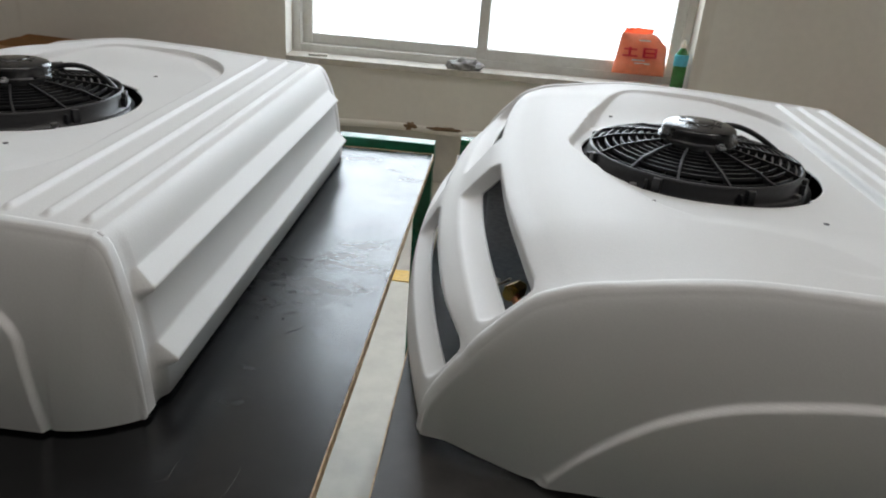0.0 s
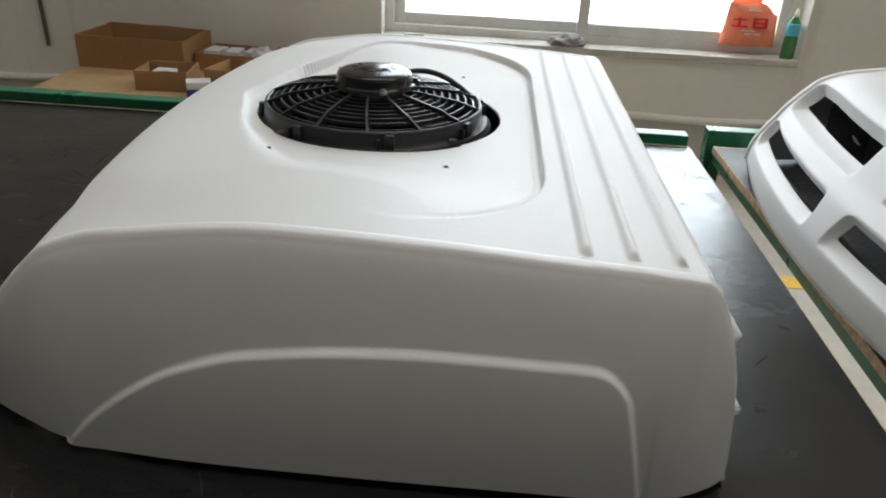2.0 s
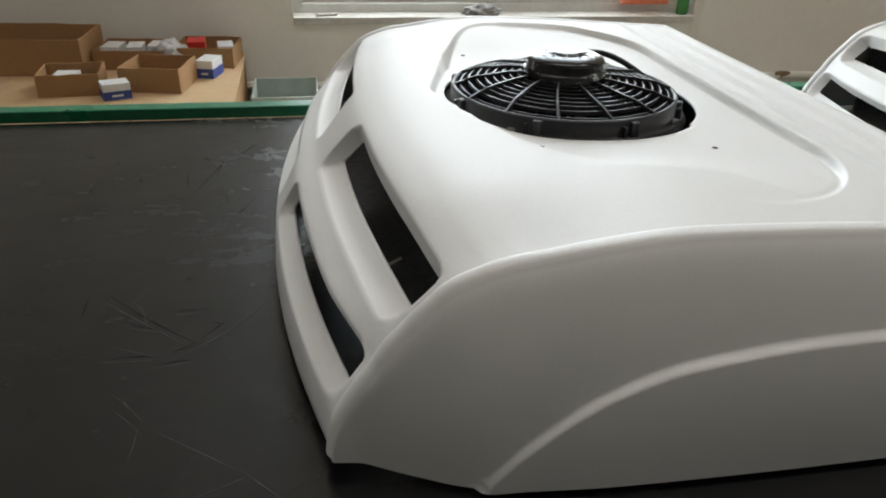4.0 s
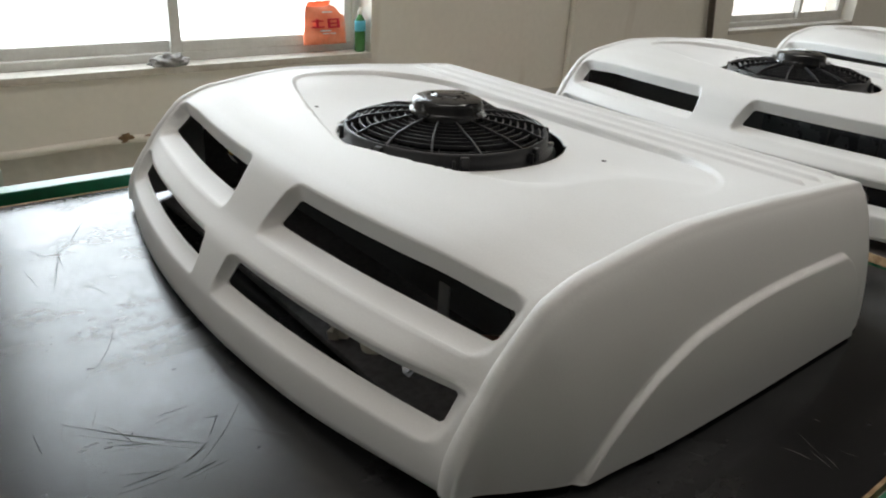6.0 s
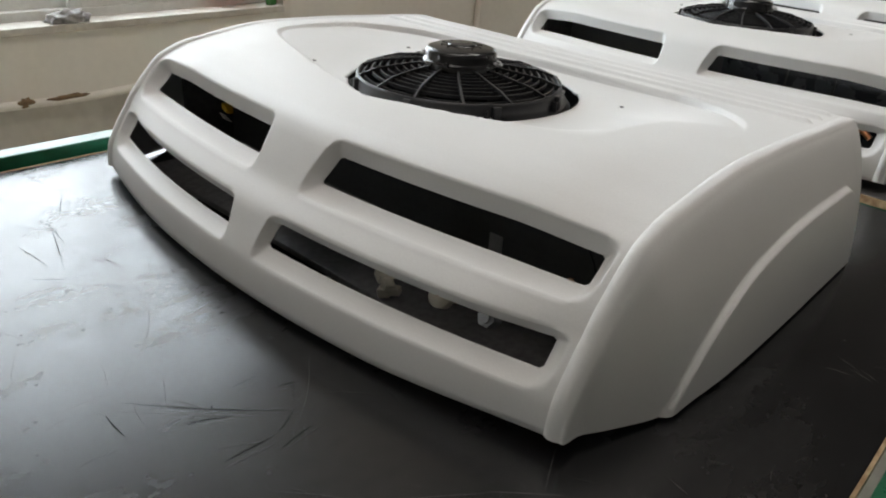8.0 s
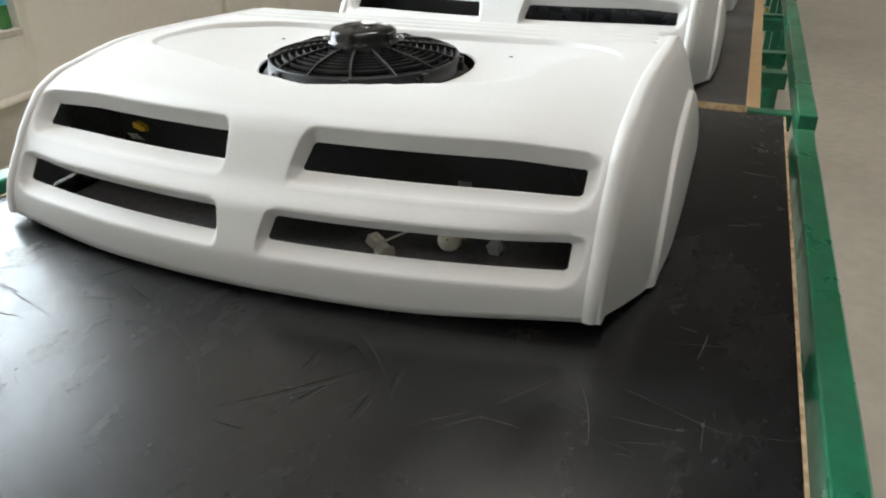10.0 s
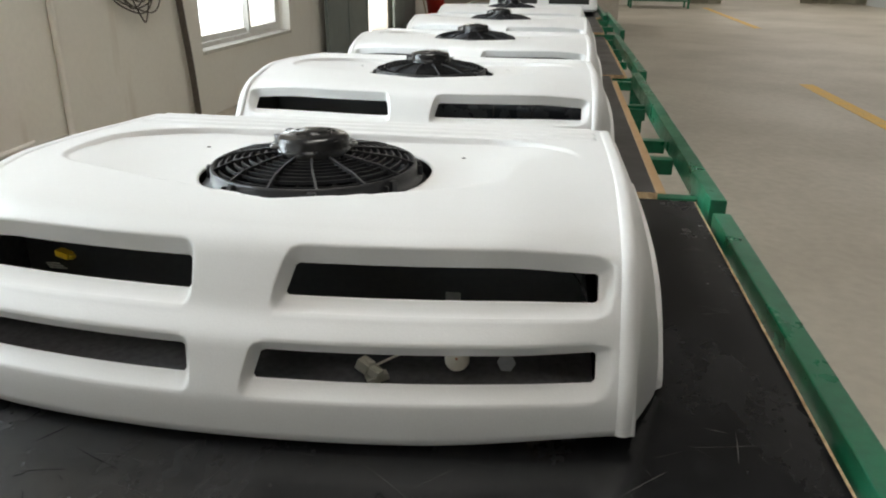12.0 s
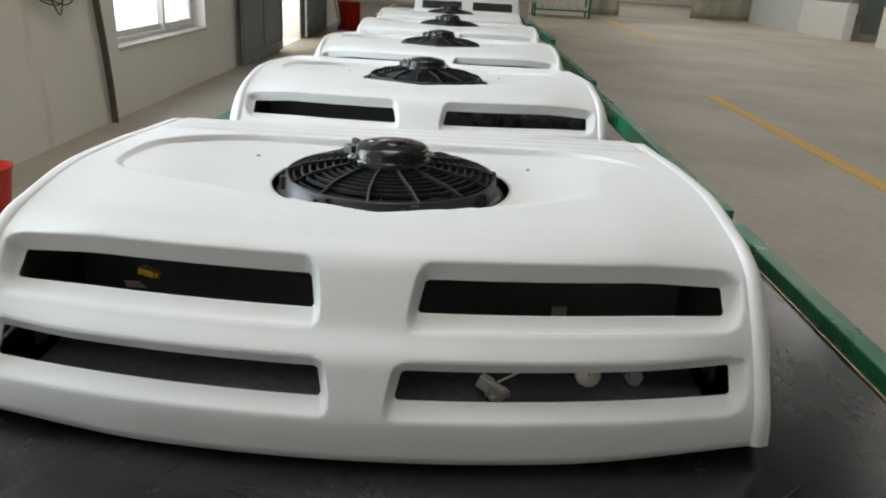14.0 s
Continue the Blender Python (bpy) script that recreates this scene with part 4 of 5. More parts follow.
def cut_mark(x, y, heading, length, seed, turn=0.0, mat=SCRATCH, name="cut_mark", wide=0.0004):
    rnd = random.Random(seed)
    bm = bmesh.new()
    a, bend, n = radians(heading), rnd.uniform(-0.25, 0.25) + radians(turn), 9
    a -= bend / 2
    left, right = [], []
    for k in range(n):
        t = k / (n - 1)
        c, s = math.cos(a + bend * t), math.sin(a + bend * t)
        w = wide * (0.45 + math.sin(math.pi * t)) * rnd.uniform(0.55, 1.1)
        left.append(bm.verts.new((x - w * s, y + w * c, TOP + 0.0004)))
        right.append(bm.verts.new((x + w * s, y - w * c, TOP + 0.0004)))
        x, y = x + c * length / (n - 1), max(-0.685, min(0.552, y + s * length / (n - 1)))
    for k in range(n - 1):
        bm.faces.new((left[k], right[k], right[k + 1], left[k + 1]))
    part(name, bm, mat, t1)


for k, cut in enumerate(CUTS):
    cut_mark(*cut, k)

# longer pale scrapes in front of the first unit: start, heading, length, how far they curve
SCRAPES = [(-0.05, -0.46, -164, 0.119, -19), (-0.06, -0.51, -110, 0.166), (-0.11, -0.51, -88, 0.082), (-0.1, -0.6, -81, 0.096), (-0.14, -0.39, -38, 0.098), (-0.06, -0.45, -47, 0.074), (-0.2, -0.32, -51, 0.069), (-0.16, -0.38, -92, 0.047), (-0.08, -0.6, 179, 0.054), (0.04, -0.54, -77, 0.095), (-0.09, 0.14, -91, 0.083, -72), (-0.12, 0.1, -124, 0.23, -51), (-0.17, -0.02, -67, 0.061), (-0.04, -0.16, -135, 0.164, -22), (-0.25, -0.13, -44, 0.171, -8), (-0.21, -0.14, -72, 0.085, -46), (-0.21, -0.2, -19, 0.069), (-0.12, -0.18, -177, 0.036), (-0.11, -0.28, -173, 0.053), (-0.16, -0.27, 176, 0.059), (-0.08, -0.24, -45, 0.053), (-0.21, -0.24, -26, 0.057), (-0.19, -0.35, -50, 0.055)]
for k, (x, y, heading, length, *turn) in enumerate(SCRAPES):
    cut_mark(x, y, heading, length, 60 + k, sum(turn), SCUFF, "pale_scrape", 0.00026)
scratches(t1, "knife_scoring", SCRATCH, 16, (-0.42, 0.0, 0.08, 0.52), (0.01, 0.04), 0.0006, 3, "short dark knife cuts in the board")
scratches(t1, "knife_scoring", SCRATCH, 9, (0.86, 0.98, -0.3, 0.5), (0.02, 0.07), 0.0011, 8, "dark knife cuts in the board")
scratches(t1, "scuffing", SCUFF, 110, (-0.55, 0.05, -0.62, 0.08), (0.015, 0.12), 0.00022, 11, "pale scuffs and scratches on the board")
scratches(t1, "scuffing", SCUFF, 26, (0.05, 0.95, -0.68, -0.56), (0.02, 0.08), 0.0008, 12, "pale scuffs and scratches on the board")
scratches(t1, "scuffing", SCUFF, 60, (-0.40, 0.02, 0.05, 0.45), (0.01, 0.07), 0.00022, 15, "fine pale scratches on the board")
scratches(t1, "knife_scoring", SCRATCH, 14, (-0.9, -0.3, 0.0, 0.52), (0.02, 0.07), 0.0005, 13, "short dark knife cuts in the board")

for k, (tb, xa, xb) in enumerate(((t2, 1.12, 2.96), (t3, 3.08, 4.94))):
    part("under_board", box(xa - 0.01, xb, -0.645 - 0.06 * k, 0.56, TOP - 0.0275, TOP - 0.0185, 0.001), CARD_LIGHT, tb, "raw plywood under-board")
for tb, x in ((t2, 1.5), (t2, 2.3), (t3, 3.5), (t3, 4.4)):
    part("outrigger", box(x, x + 0.05, -0.715, -0.58, TOP - 0.075, TOP - 0.030, 0.003), GREEN, tb)
for x in (5.5, 6.3, 7.1):
    bm = box(-0.02, 0.02, -0.02, 0.02, -0.20, 0.20, 0.002, pose(x, -0.80, 0.62, 0, 45, 0))
    part("brace", bm, GREEN, t4)

# ---- window wall ----
bm = bmesh.new()
pts = [(-2.6 + 0.2 * k, WALL_Y - 0.016, 0.305 + 0.006 * math.sin(k * 1.7)) for k in range(31)]
tube(bm, pts, 0.019, 10)
tagged(obj("wall_pipe", bm, PAINT, True), "cream painted pipe along the foot of the wall", "pipe")
tagged(obj("trim", box(-8.9, 3.76, WALL_Y - 0.004, WALL_Y + 0.004, 0, 0.29), PAINT_LOW), "darker mottled lower band of the wall", "wall band", kind="structure")
for x, w, h in ((0.86, 0.09, 0.011), (0.67, 0.035, 0.02), (-0.10, 0.08, 0.008), (2.7, 0.05, 0.015)):
    bm = bmesh.new()
    bmesh.ops.create_icosphere(bm, subdivisions=3, radius=1)
    for v in bm.verts:
        q = noise.noise(v.co * 2.3 + Vector((x, 0, 0)))
        v.co = Vector((x + v.co.x * w * (1 + 0.5 * q), WALL_Y - 0.030 + v.co.y * 0.008, 0.318 + v.co.z * h * (1 + 0.8 * q)))
    tagged(obj("plaster_chip", bm, RUST, True), "brown crumbling patch where the plaster broke off", "plaster patch")


def wall_conduit(x, z0, z1, r, mat, label, lean=0.0):
    bm = bmesh.new()
    n = 14
    tube(bm, [(x + lean * (1 - k / (n - 1)) ** 2, WALL_Y - r - 0.004, z0 + (z1 - z0) * k / (n - 1)) for k in range(n)], r, 10)
    ob = tagged(obj("conduit", bm, mat, True), label, "conduit")
    return ob


wall_conduit(3.77, 0.20, 3.1, 0.024, PAINT, "cream plastic conduit running up the wall")
tagged(obj("junction_box", box(3.70, 3.84, WALL_Y - 0.06, WALL_Y, 0.08, 0.20, 0.006), PVC), "small grey-white junction box on the wall", "junction box")
bm = bmesh.new()
n = 22
tube(bm, [(5.31 + 0.23 * (1 - k / n) ** 2 + 0.02 * math.sin(k * 0.5), WALL_Y - 0.045 - 0.02 * (k / n), 0.004 + 3.0 * k / n) for k in range(n + 1)], 0.028, 10)
tagged(obj("hanging_cable", bm, STRAP, True), "thick dark cable hanging down the wall to the floor", "cable")
rnd = random.Random(4)
bundle = tagged(new("wire_bundle"), "loops of loose dark wire hung on the wall", "wires")
for k in range(11):
    cx, w, d = 4.74 + rnd.uniform(-0.10, 0.10), rnd.uniform(0.16, 0.46), rnd.uniform(0.30, 0.72)
    lean, twist = rnd.uniform(-0.12, 0.12), rnd.uniform(0, 6)
    loop = bmesh.new()
    tube(loop, [(cx - w * math.cos(math.pi * q / 30) + lean * math.sin(math.pi * q / 30) + 0.02 * math.sin(q * 0.4 + twist), WALL_Y - 0.02 - 0.006 * k, 1.63 - d * math.sin(math.pi * q / 30) ** 0.8 + 0.012 * math.sin(q * 0.55 + twist)) for q in range(31)], 0.0058, 6)
    part("wire_loop", loop, STRAP, bundle, "", True)
tagged(obj("wire_hook", box(4.55, 4.64, WALL_Y - 0.09, WALL_Y, 1.61, 1.65, 0.004), SHADE), "dark bracket holding the wires", "bracket")
bm = bmesh.new()
tube(bm, [(-1.825 + 0.004 * math.sin(k), WALL_Y - 0.012, 1.5 - 1.02 * k / 8) for k in range(9)], 0.011, 8)
tagged(obj("hanging_rod", bm, STRAP, True), "dark narrow rod hung on the wall", "rod")

# things on the sill
def detergent_pouch():
    root = tagged(new("detergent_pouch"), "bright orange plastic laundry powder pouch on the window sill", "pouch")
    bm = bmesh.new()
    nx, nz = 14, 16
    w, h = 0.275, 0.205
    front, back = [], []
    for k in range(nz + 1):
        t = k / nz
        rf, rb = [], []
        for i in range(nx + 1):
            s = i / nx * 2 - 1
            bulge = 0.038 * (1 - abs(s) ** 2.5) * (1 - t ** 3) * (0.55 + 0.45 * min(1, t * 5))
            crease = 0.008 * noise.noise(Vector((s * 2.2, t * 3.1, 1.7)))
            x = s * w / 2 * (1 - 0.12 * t) + 0.012 * t
            z = h * t + 0.012 * noise.noise(Vector((s * 1.7, 5, 0))) * t - (0.05 * smooth(0.45, 1.0, s) * t)
            rf.append(bm.verts.new((x, -bulge + crease - 0.004, max(0, z))))
            rb.append(bm.verts.new((x, bulge * 0.5 + crease + 0.004, max(0, z))))
        front.append(rf)
        back.append(rb)
    for g, flip in ((front, False), (back, True)):
        for a, b in zip(g, g[1:]):
            for i in range(nx):
                q = (a[i], a[i + 1], b[i + 1], b[i])
                bm.faces.new(q[::-1] if flip else q)
    for k in range(nz):
        bm.faces.new((front[k][0], front[k + 1][0], back[k + 1][0], back[k][0]))
        bm.faces.new((front[k][nx], back[k][nx], back[k + 1][nx], front[k + 1][nx]))
    bm.faces.new([v for v in front[0]][::-1] + back[0])
    bm.faces.new(front[nz] + back[nz][::-1])
    part("bag", bm, ORANGE, root, "", True)
    seal = bmesh.new()
    rows = []
    for k in range(4):
        rows.append([seal.verts.new((-0.108 + 0.150 * i / 10 + 0.006 * k, 0.004 + 0.012 * noise.noise(Vector((i * 0.7, k * 0.9, 3.0))), 0.196 + 0.013 * k + 0.008 * noise.noise(Vector((i * 0.6, k * 0.4, 8.0))))) for i in range(11)])
    for p, q in zip(rows, rows[1:]):
        for i in range(10):
            seal.faces.new((p[i], p[i + 1], q[i + 1], q[i]))
    bmesh.ops.solidify(seal, geom=seal.faces[:], thickness=0.0015)
    part("top_seal", seal, ORANGE, root, "crumpled folded top edge", True)
    for a in ((-0.055, -0.045, 0.105, 0.150), (-0.075, -0.020, 0.135, 0.143), (-0.078, -0.016, 0.102, 0.110), (0.005, 0.014, 0.100, 0.150), (0.014, 0.062, 0.142, 0.150), (0.014, 0.062, 0.100, 0.108), (0.053, 0.062, 0.108, 0.142), (0.014, 0.053, 0.121, 0.128)):
        part("printed_bar", box(1.25 * a[0], 1.25 * a[1], -0.0475, -0.036, a[2] - 0.012, a[3] - 0.012), PINKRED, root, "dark red printed bar")
    for a in ((-0.045, 0.02, 0.070, 0.078), (-0.03, 0.05, 0.055, 0.062), (-0.02, 0.035, 0.170, 0.178)):
        part("printed_bar", box(a[0], a[1], -0.0450, -0.030, a[2], a[3]), PAPER, root, "white printed bar")
    return root


detergent_pouch().matrix_world = pose(1.85, WALL_Y + 0.095, 0.682, -8, 0, 0)


def soap_bottle():
    root = tagged(new("soap_bottle"), "green washing-up liquid bottle with an aqua label", "bottle")
    bm = lathe([(0.0, 0.0), (0.041, 0.0), (0.045, 0.006), (0.045, 0.10), (0.042, 0.125), (0.045, 0.15), (0.040, 0.18), (0.020, 0.205), (0.013, 0.213), (0.0, 0.213)], 28)
    for v in bm.verts:
        v.co.y *= 0.68
    part("body", bm, BOTTLE, root, "", True)
    bm = lathe([(0.0465, 0.118), (0.0470, 0.122), (0.0470, 0.172), (0.0430, 0.178), (0.0465, 0.118)], 28)
    for v in bm.verts:
        v.co.y *= 0.69
    part("label_band", bm, AQUA, root, "aqua blue label", True)
    part("cap", lathe([(0.0, 0.212), (0.015, 0.212), (0.015, 0.232), (0.009, 0.236), (0.008, 0.250), (0.0, 0.250)], 18), NYLON, root, "pale cap", True)
    return root


soap_bottle().matrix_world = pose(2.052, WALL_Y + 0.045, 0.639, 0, 0, 10) @ Matrix.Diagonal((0.80, 0.80, 0.98, 1))
bm = bmesh.new()
bmesh.ops.create_icosphere(bm, subdivisions=4, radius=1)
for v in bm.verts:
    q = 1 + 0.45 * noise.noise(v.co * 2.1) + 0.22 * noise.noise(v.co * 5.3)
    v.co = Vector((v.co.x * 0.088 * q, v.co.y * 0.045 * q, max(-0.018, v.co.z * 0.036 * q)))
tagged(obj("crumpled_rag", bm, RAG, True), "crumpled grey rag on the window sill", "rag").matrix_world = pose(0.936, WALL_Y + 0.03, 0.657)
bm = box(-0.05, 0.05, -0.018, 0.018, 0, 0.012, 0.003)
tagged(obj("plaster_crumbs", bm, SILL), "small broken lump of plaster on the sill", "rubble").matrix_world = pose(0.14, WALL_Y + 0.04, 0.639, 0, 0, 12)

# ---- cartons behind the table ----
def open_carton(name, w, d, h, m, label, mat=CARD):
    """A box with no lid: four thin walls and a floor."""
    root = tagged(new(name), label, "cardboard box", group="open cartons on the bench")
    t = 0.006
    part("carton_floor", box(-w / 2 + t, w / 2 - t, -d / 2 + t, d / 2 - t, 0, t), mat, root)
    for a in ((-w / 2, w / 2, -d / 2, -d / 2 + t), (-w / 2, w / 2, d / 2 - t, d / 2), (-w / 2, -w / 2 + t, -d / 2 + t, d / 2 - t), (w / 2 - t, w / 2, -d / 2 + t, d / 2 - t)):
        bm = box(a[0], a[1], a[2], a[3], 0, h, 0.0015)
        bmesh.ops.subdivide_edges(bm, edges=bm.edges[:], cuts=4, use_grid_fill=True)
        for v in bm.verts:
            if v.co.z > h * 0.8:
                v.co.z += 0.006 * noise.noise(v.co * 14 + Vector((w * 9, 0, h)))
        part("carton_wall", bm, mat, root)
    root.matrix_world = m
    return root


def small_carton(w, d, h, m, label, blue=True):
    root = tagged(new("parts_carton"), label, "small box", group="small cartons on the bench")
    part("carton_body", box(-w / 2, w / 2, -d / 2, d / 2, 0, h, 0.0015), PAPER, root)
    if blue:
        part("print_band", box(-w / 2 - 0.0008, w / 2 + 0.0008, -d / 2 - 0.0008, d / 2 + 0.0008, h * 0.03, h * 0.55), BLUE, root, "dark blue printed band")
        part("print", box(-w * 0.2, w * 0.2, -d / 2 - 0.0014, -d / 2, h * 0.22, h * 0.34), PAPER, root, "white printed bar")
    root.matrix_world = m
    return root


bench = tagged(new("carton_bench"), "large low cardboard crate used as a bench by the wall", "crate")
part("crate_body", box(-1.475, -0.275, 1.975, 2.82, 0, 0.460, 0.004), CARD, bench)
part("crate_top", box(-1.48, -0.27, 1.97, 2.825, 0.4605, 0.468, 0.002), CARD_LIGHT, bench, "pale cardboard sheet")
open_carton("open_carton", 0.545, 0.34, 0.155, pose(-1.195, 2.64, 0.4685, 0, 0, -3), "large open brown carton with loose parts inside")
open_carton("open_carton", 0.235, 0.20, 0.088, pose(-0.925, 2.245, 0.4685, 0, 0, 5), "open brown carton holding white slips")
open_carton("open_carton", 0.25, 0.24, 0.100, pose(-0.593, 2.295, 0.4685, 0, 0, -10), "empty open brown carton")
open_carton("open_carton", 0.30, 0.25, 0.085, pose(-0.755, 2.665, 0.4685, 0, 0, -4), "open brown carton packed with small white boxes")
open_carton("open_carton", 0.27, 0.25, 0.090, pose(-0.425, 2.68, 0.4685, 0, 0, -6), "open brown carton with red and white boxes")
small_carton(0.105, 0.08, 0.066, pose(-0.737, 2.125, 0.4685, 0, 0, 22), "small white and blue parts carton")
small_carton(0.078, 0.115, 0.080, pose(-0.400, 2.430, 0.4685, 0, 0, -16), "small white and blue parts carton")
for x, y, z, w, blue in ((-0.845, 2.67, 0.475, 0.08, 0), (-0.745, 2.66, 0.475, 0.07, 1), (-0.655, 2.68, 0.475, 0.06, 0), (-0.345, 2.66, 0.475, 0.07, 0), (-0.95, 2.25, 0.475, 0.09, 0), (-1.10, 2.655, 0.475, 0.08, 0), (-1.18, 2.665, 0.475, 0.07, 0)):
    small_carton(w, 0.12, 0.082 if y > 2.5 and x > -0.9 else 0.06, pose(x, y, z, 0, 0, 100 * x % 17 - 8), "white and blue parts carton" if blue else "plain white parts carton", bool(blue))
tagged(obj("red_pack", box(-0.04, 0.04, -0.06, 0.06, 0, 0.10, 0.003), RED), "red packet among the cartons", "packet").matrix_world = pose(-0.475, 2.67, 0.475, 0, 0, 5)
for k, (x, y) in enumerate(((-1.33, 2.66), (-1.40, 2.68), (-1.27, 2.70))):
    bm = bmesh.new()
    tube(bm, [(-0.05, 0, 0.012), (0.0, 0.01, 0.03), (0.05, -0.005, 0.014)], 0.012, 8)
    tagged(obj("loose_fitting", bm, ALLOY, True), "dull metal pipe fitting lying in the carton", "fitting").matrix_world = pose(x, y, 0.475, 0, 0, 50 * k)
bm = bmesh.new()
bmesh.ops.create_icosphere(bm, subdivisions=4, radius=1)
for v in bm.verts:
    q = 1 + 0.35 * noise.noise(v.co * 1.9 + Vector((4, 0, 0))) + 0.2 * noise.noise(v.co * 5.1)
    v.co = Vector((v.co.x * 0.075 * q, v.co.y * 0.055 * q, max(0.0, 0.055 + v.co.z * 0.06 * q)))
tagged(obj("plastic_bag", bm, BAG, True), "crumpled cloudy plastic bag stuffed between the cartons", "plastic bag").matrix_world = pose(-0.585, 2.60, 0.4685)
crate = tagged(new("plastic_crate"), "open cloudy grey-green plastic crate on the floor by the wall", "crate")
for a in ((-0.235, 0.075, 2.45, 2.46), (-0.235, 0.075, 2.78, 2.79), (-0.235, -0.225, 2.46, 2.78), (0.065, 0.075, 2.46, 2.78)):
    part("crate_side", box(*a, 0.003, 0.355, 0.003), TUB, crate)
part("crate_base", box(-0.235, 0.075, 2.45, 2.79, 0, 0.003), TUB, crate)
bucket = tagged(new("red_bucket"), "red plastic bucket on the floor by the wall", "bucket")
part("body", lathe([(0.0, 0.0), (0.10, 0.0), (0.105, 0.004), (0.145, 0.27), (0.152, 0.275), (0.150, 0.282), (0.140, 0.28), (0.101, 0.012), (0.0, 0.012)], 32), RED, bucket, "", True)
bm = bmesh.new()
tube(bm, [(0.147 * math.cos(math.pi * k / 12), 0.03 + 0.02 * k / 12, 0.27 + 0.12 * math.sin(math.pi * k / 12)) for k in range(13)], 0.004, 6)
part("handle", bm, SHADE, bucket, "", True)
bucket.matrix_world = pose(3.0, 2.37, 0) @ Matrix.Diagonal((1.06, 1.06, 1.06, 1))
tap = tagged(new("wall_tap"), "black tap fixed low on the wall", "tap")
bm = bmesh.new()
tube(bm, [(0, 0, 0), (0, -0.06, 0), (0, -0.10, -0.02), (0, -0.11, -0.06)], 0.012, 8)
part("spout", bm, SHADE, tap, "", True)
part("lever", box(-0.012, 0.012, -0.09, -0.03, 0.015, 0.022, 0.002), SHADE, tap)
tap.matrix_world = pose(3.62, WALL_Y, 0.11)

# ---- the double door and what stands past it ----
def door_leaf(x0, x1, y, label, panes):
    root = tagged(new("door_leaf"), label, "door", kind="structure")
    fr = bmesh.new()
    for a in ((x0, x0 + 0.10, 0.02, 2.9), (x1 - 0.10, x1, 0.02, 2.9), (x0 + 0.10, x1 - 0.10, 0.02, 0.16), (x0 + 0.10, x1 - 0.10, 2.78, 2.9), (x0 + 0.10, x1 - 0.10, 0.88, 0.97), ((x0 + x1) / 2 - 0.05, (x0 + x1) / 2 + 0.05, 0.16, 2.78)):
        add_box(fr, a[0], a[1], y - 0.045, y, a[2], a[3], 0.004)
    part("door_frame", fr, DOORGREY, root)
    for a in ((x0 + 0.10, (x0 + x1) / 2 - 0.05), ((x0 + x1) / 2 + 0.05, x1 - 0.10)):
        part("panel", box(a[0], a[1], y - 0.03, y - 0.015, 0.16, 0.88), DOORGREY, root)
        part("panel", box(a[0], a[1], y - 0.03, y - 0.015, 0.97, 2.78), DOORGREY, root)
    part("handle", box(x1 - 0.07, x1 - 0.04, y - 0.09, y - 0.045, 1.0, 1.2, 0.006), ALLOY, root)
    return root


door_leaf(9.33, 11.57, WALL_Y - 0.08, "grey-green steel door leaf swung open against the wall", True)
door_leaf(13.56, 15.67, WALL_Y - 0.08, "grey-green steel door leaf swung open against the wall", True)
copy_thing(bucket, pose(16.06, 2.24, 0) @ Matrix.Diagonal((2.0, 2.0, 2.0, 1)))
for k, (x, lean) in enumerate(((15.85, -16), (16.28, 10))):
    broom = tagged(new("broom"), "broom with a long wooden handle leaning on the wall", "broom")
    bm = bmesh.new()
    add_cyl(bm, 0.014, 0.1, 1.4, 8)
    part("handle", bm, PLY, broom, "", True)
    part("head", box(-0.14, 0.14, -0.03, 0.03, 0.0, 0.10, 0.01), STRAP, broom)
    broom.matrix_world = pose(x, 2.45, 0, -9, lean, 0)

# ---- far end of the row and the hall ----
def twin_unit():
    root = tagged(new("twin_fan_condenser"), "larger white condenser unit with two black fans", "condenser unit", group="condenser units along the tables")
    bm = box(0, 1.0, -0.58, 0.58, 0.01, 0.24, 0.0)
    for v in bm.verts:
        if v.co.x < 0.1 and v.co.z > 0.1:
            v.co.x += 0.12
        v.co.y *= 1 if v.co.z < 0.1 else 0.94
    bmesh.ops.bevel(bm, geom=bm.edges[:], offset=0.05, segments=4, affect="EDGES", profile=0.5)
    part("hood", bm, WHITE, root, "", True)
    for y in (-0.27, 0.27):
        # hood is uncut here; a dark sheet paints the slot's shade
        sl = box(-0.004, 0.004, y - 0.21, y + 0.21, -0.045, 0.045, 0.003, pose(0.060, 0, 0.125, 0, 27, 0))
        part("slot", sl, SHADE, root, "dark sheet for the shade in a grille slot")
        fan = part("fan_shroud", lathe([(0.0, 0.235), (0.19, 0.235), (0.19, 0.262), (0.17, 0.27), (0.07, 0.285), (0.06, 0.30), (0.045, 0.31), (0.0, 0.312)], 32), BLACK, root, "black fan", True)
        fan.location = (0.55, y, 0)
    return root


twin_unit().matrix_world = pose(7.55, -0.17, TOP + 0.002)
work_table(7.0, 9.4, -0.75, 0.72, "work table carrying the large twin-fan unit", FILM_OLD)
rnd = random.Random(9)
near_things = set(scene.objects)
# bench at the end of the row, with papers, cartons and boards
for xa, xb, ya, yb in ((10.9, 14.4, 0.25, 1.55), (14.45, 17.6, -1.6, 0.9)):
    bench2 = tagged(new("packing_bench"), "long pale bench at the end of the row", "bench", group="packing benches")
    part("benchtop", box(xa, xb, ya, yb, 0.755, 0.80, 0.004), PALE, bench2)
    for x in (xa + 0.1, xb - 0.2):
        part("end_panel", box(x, x + 0.04, ya + 0.15, yb - 0.15, 0, 0.755, 0.003), PALE, bench2)
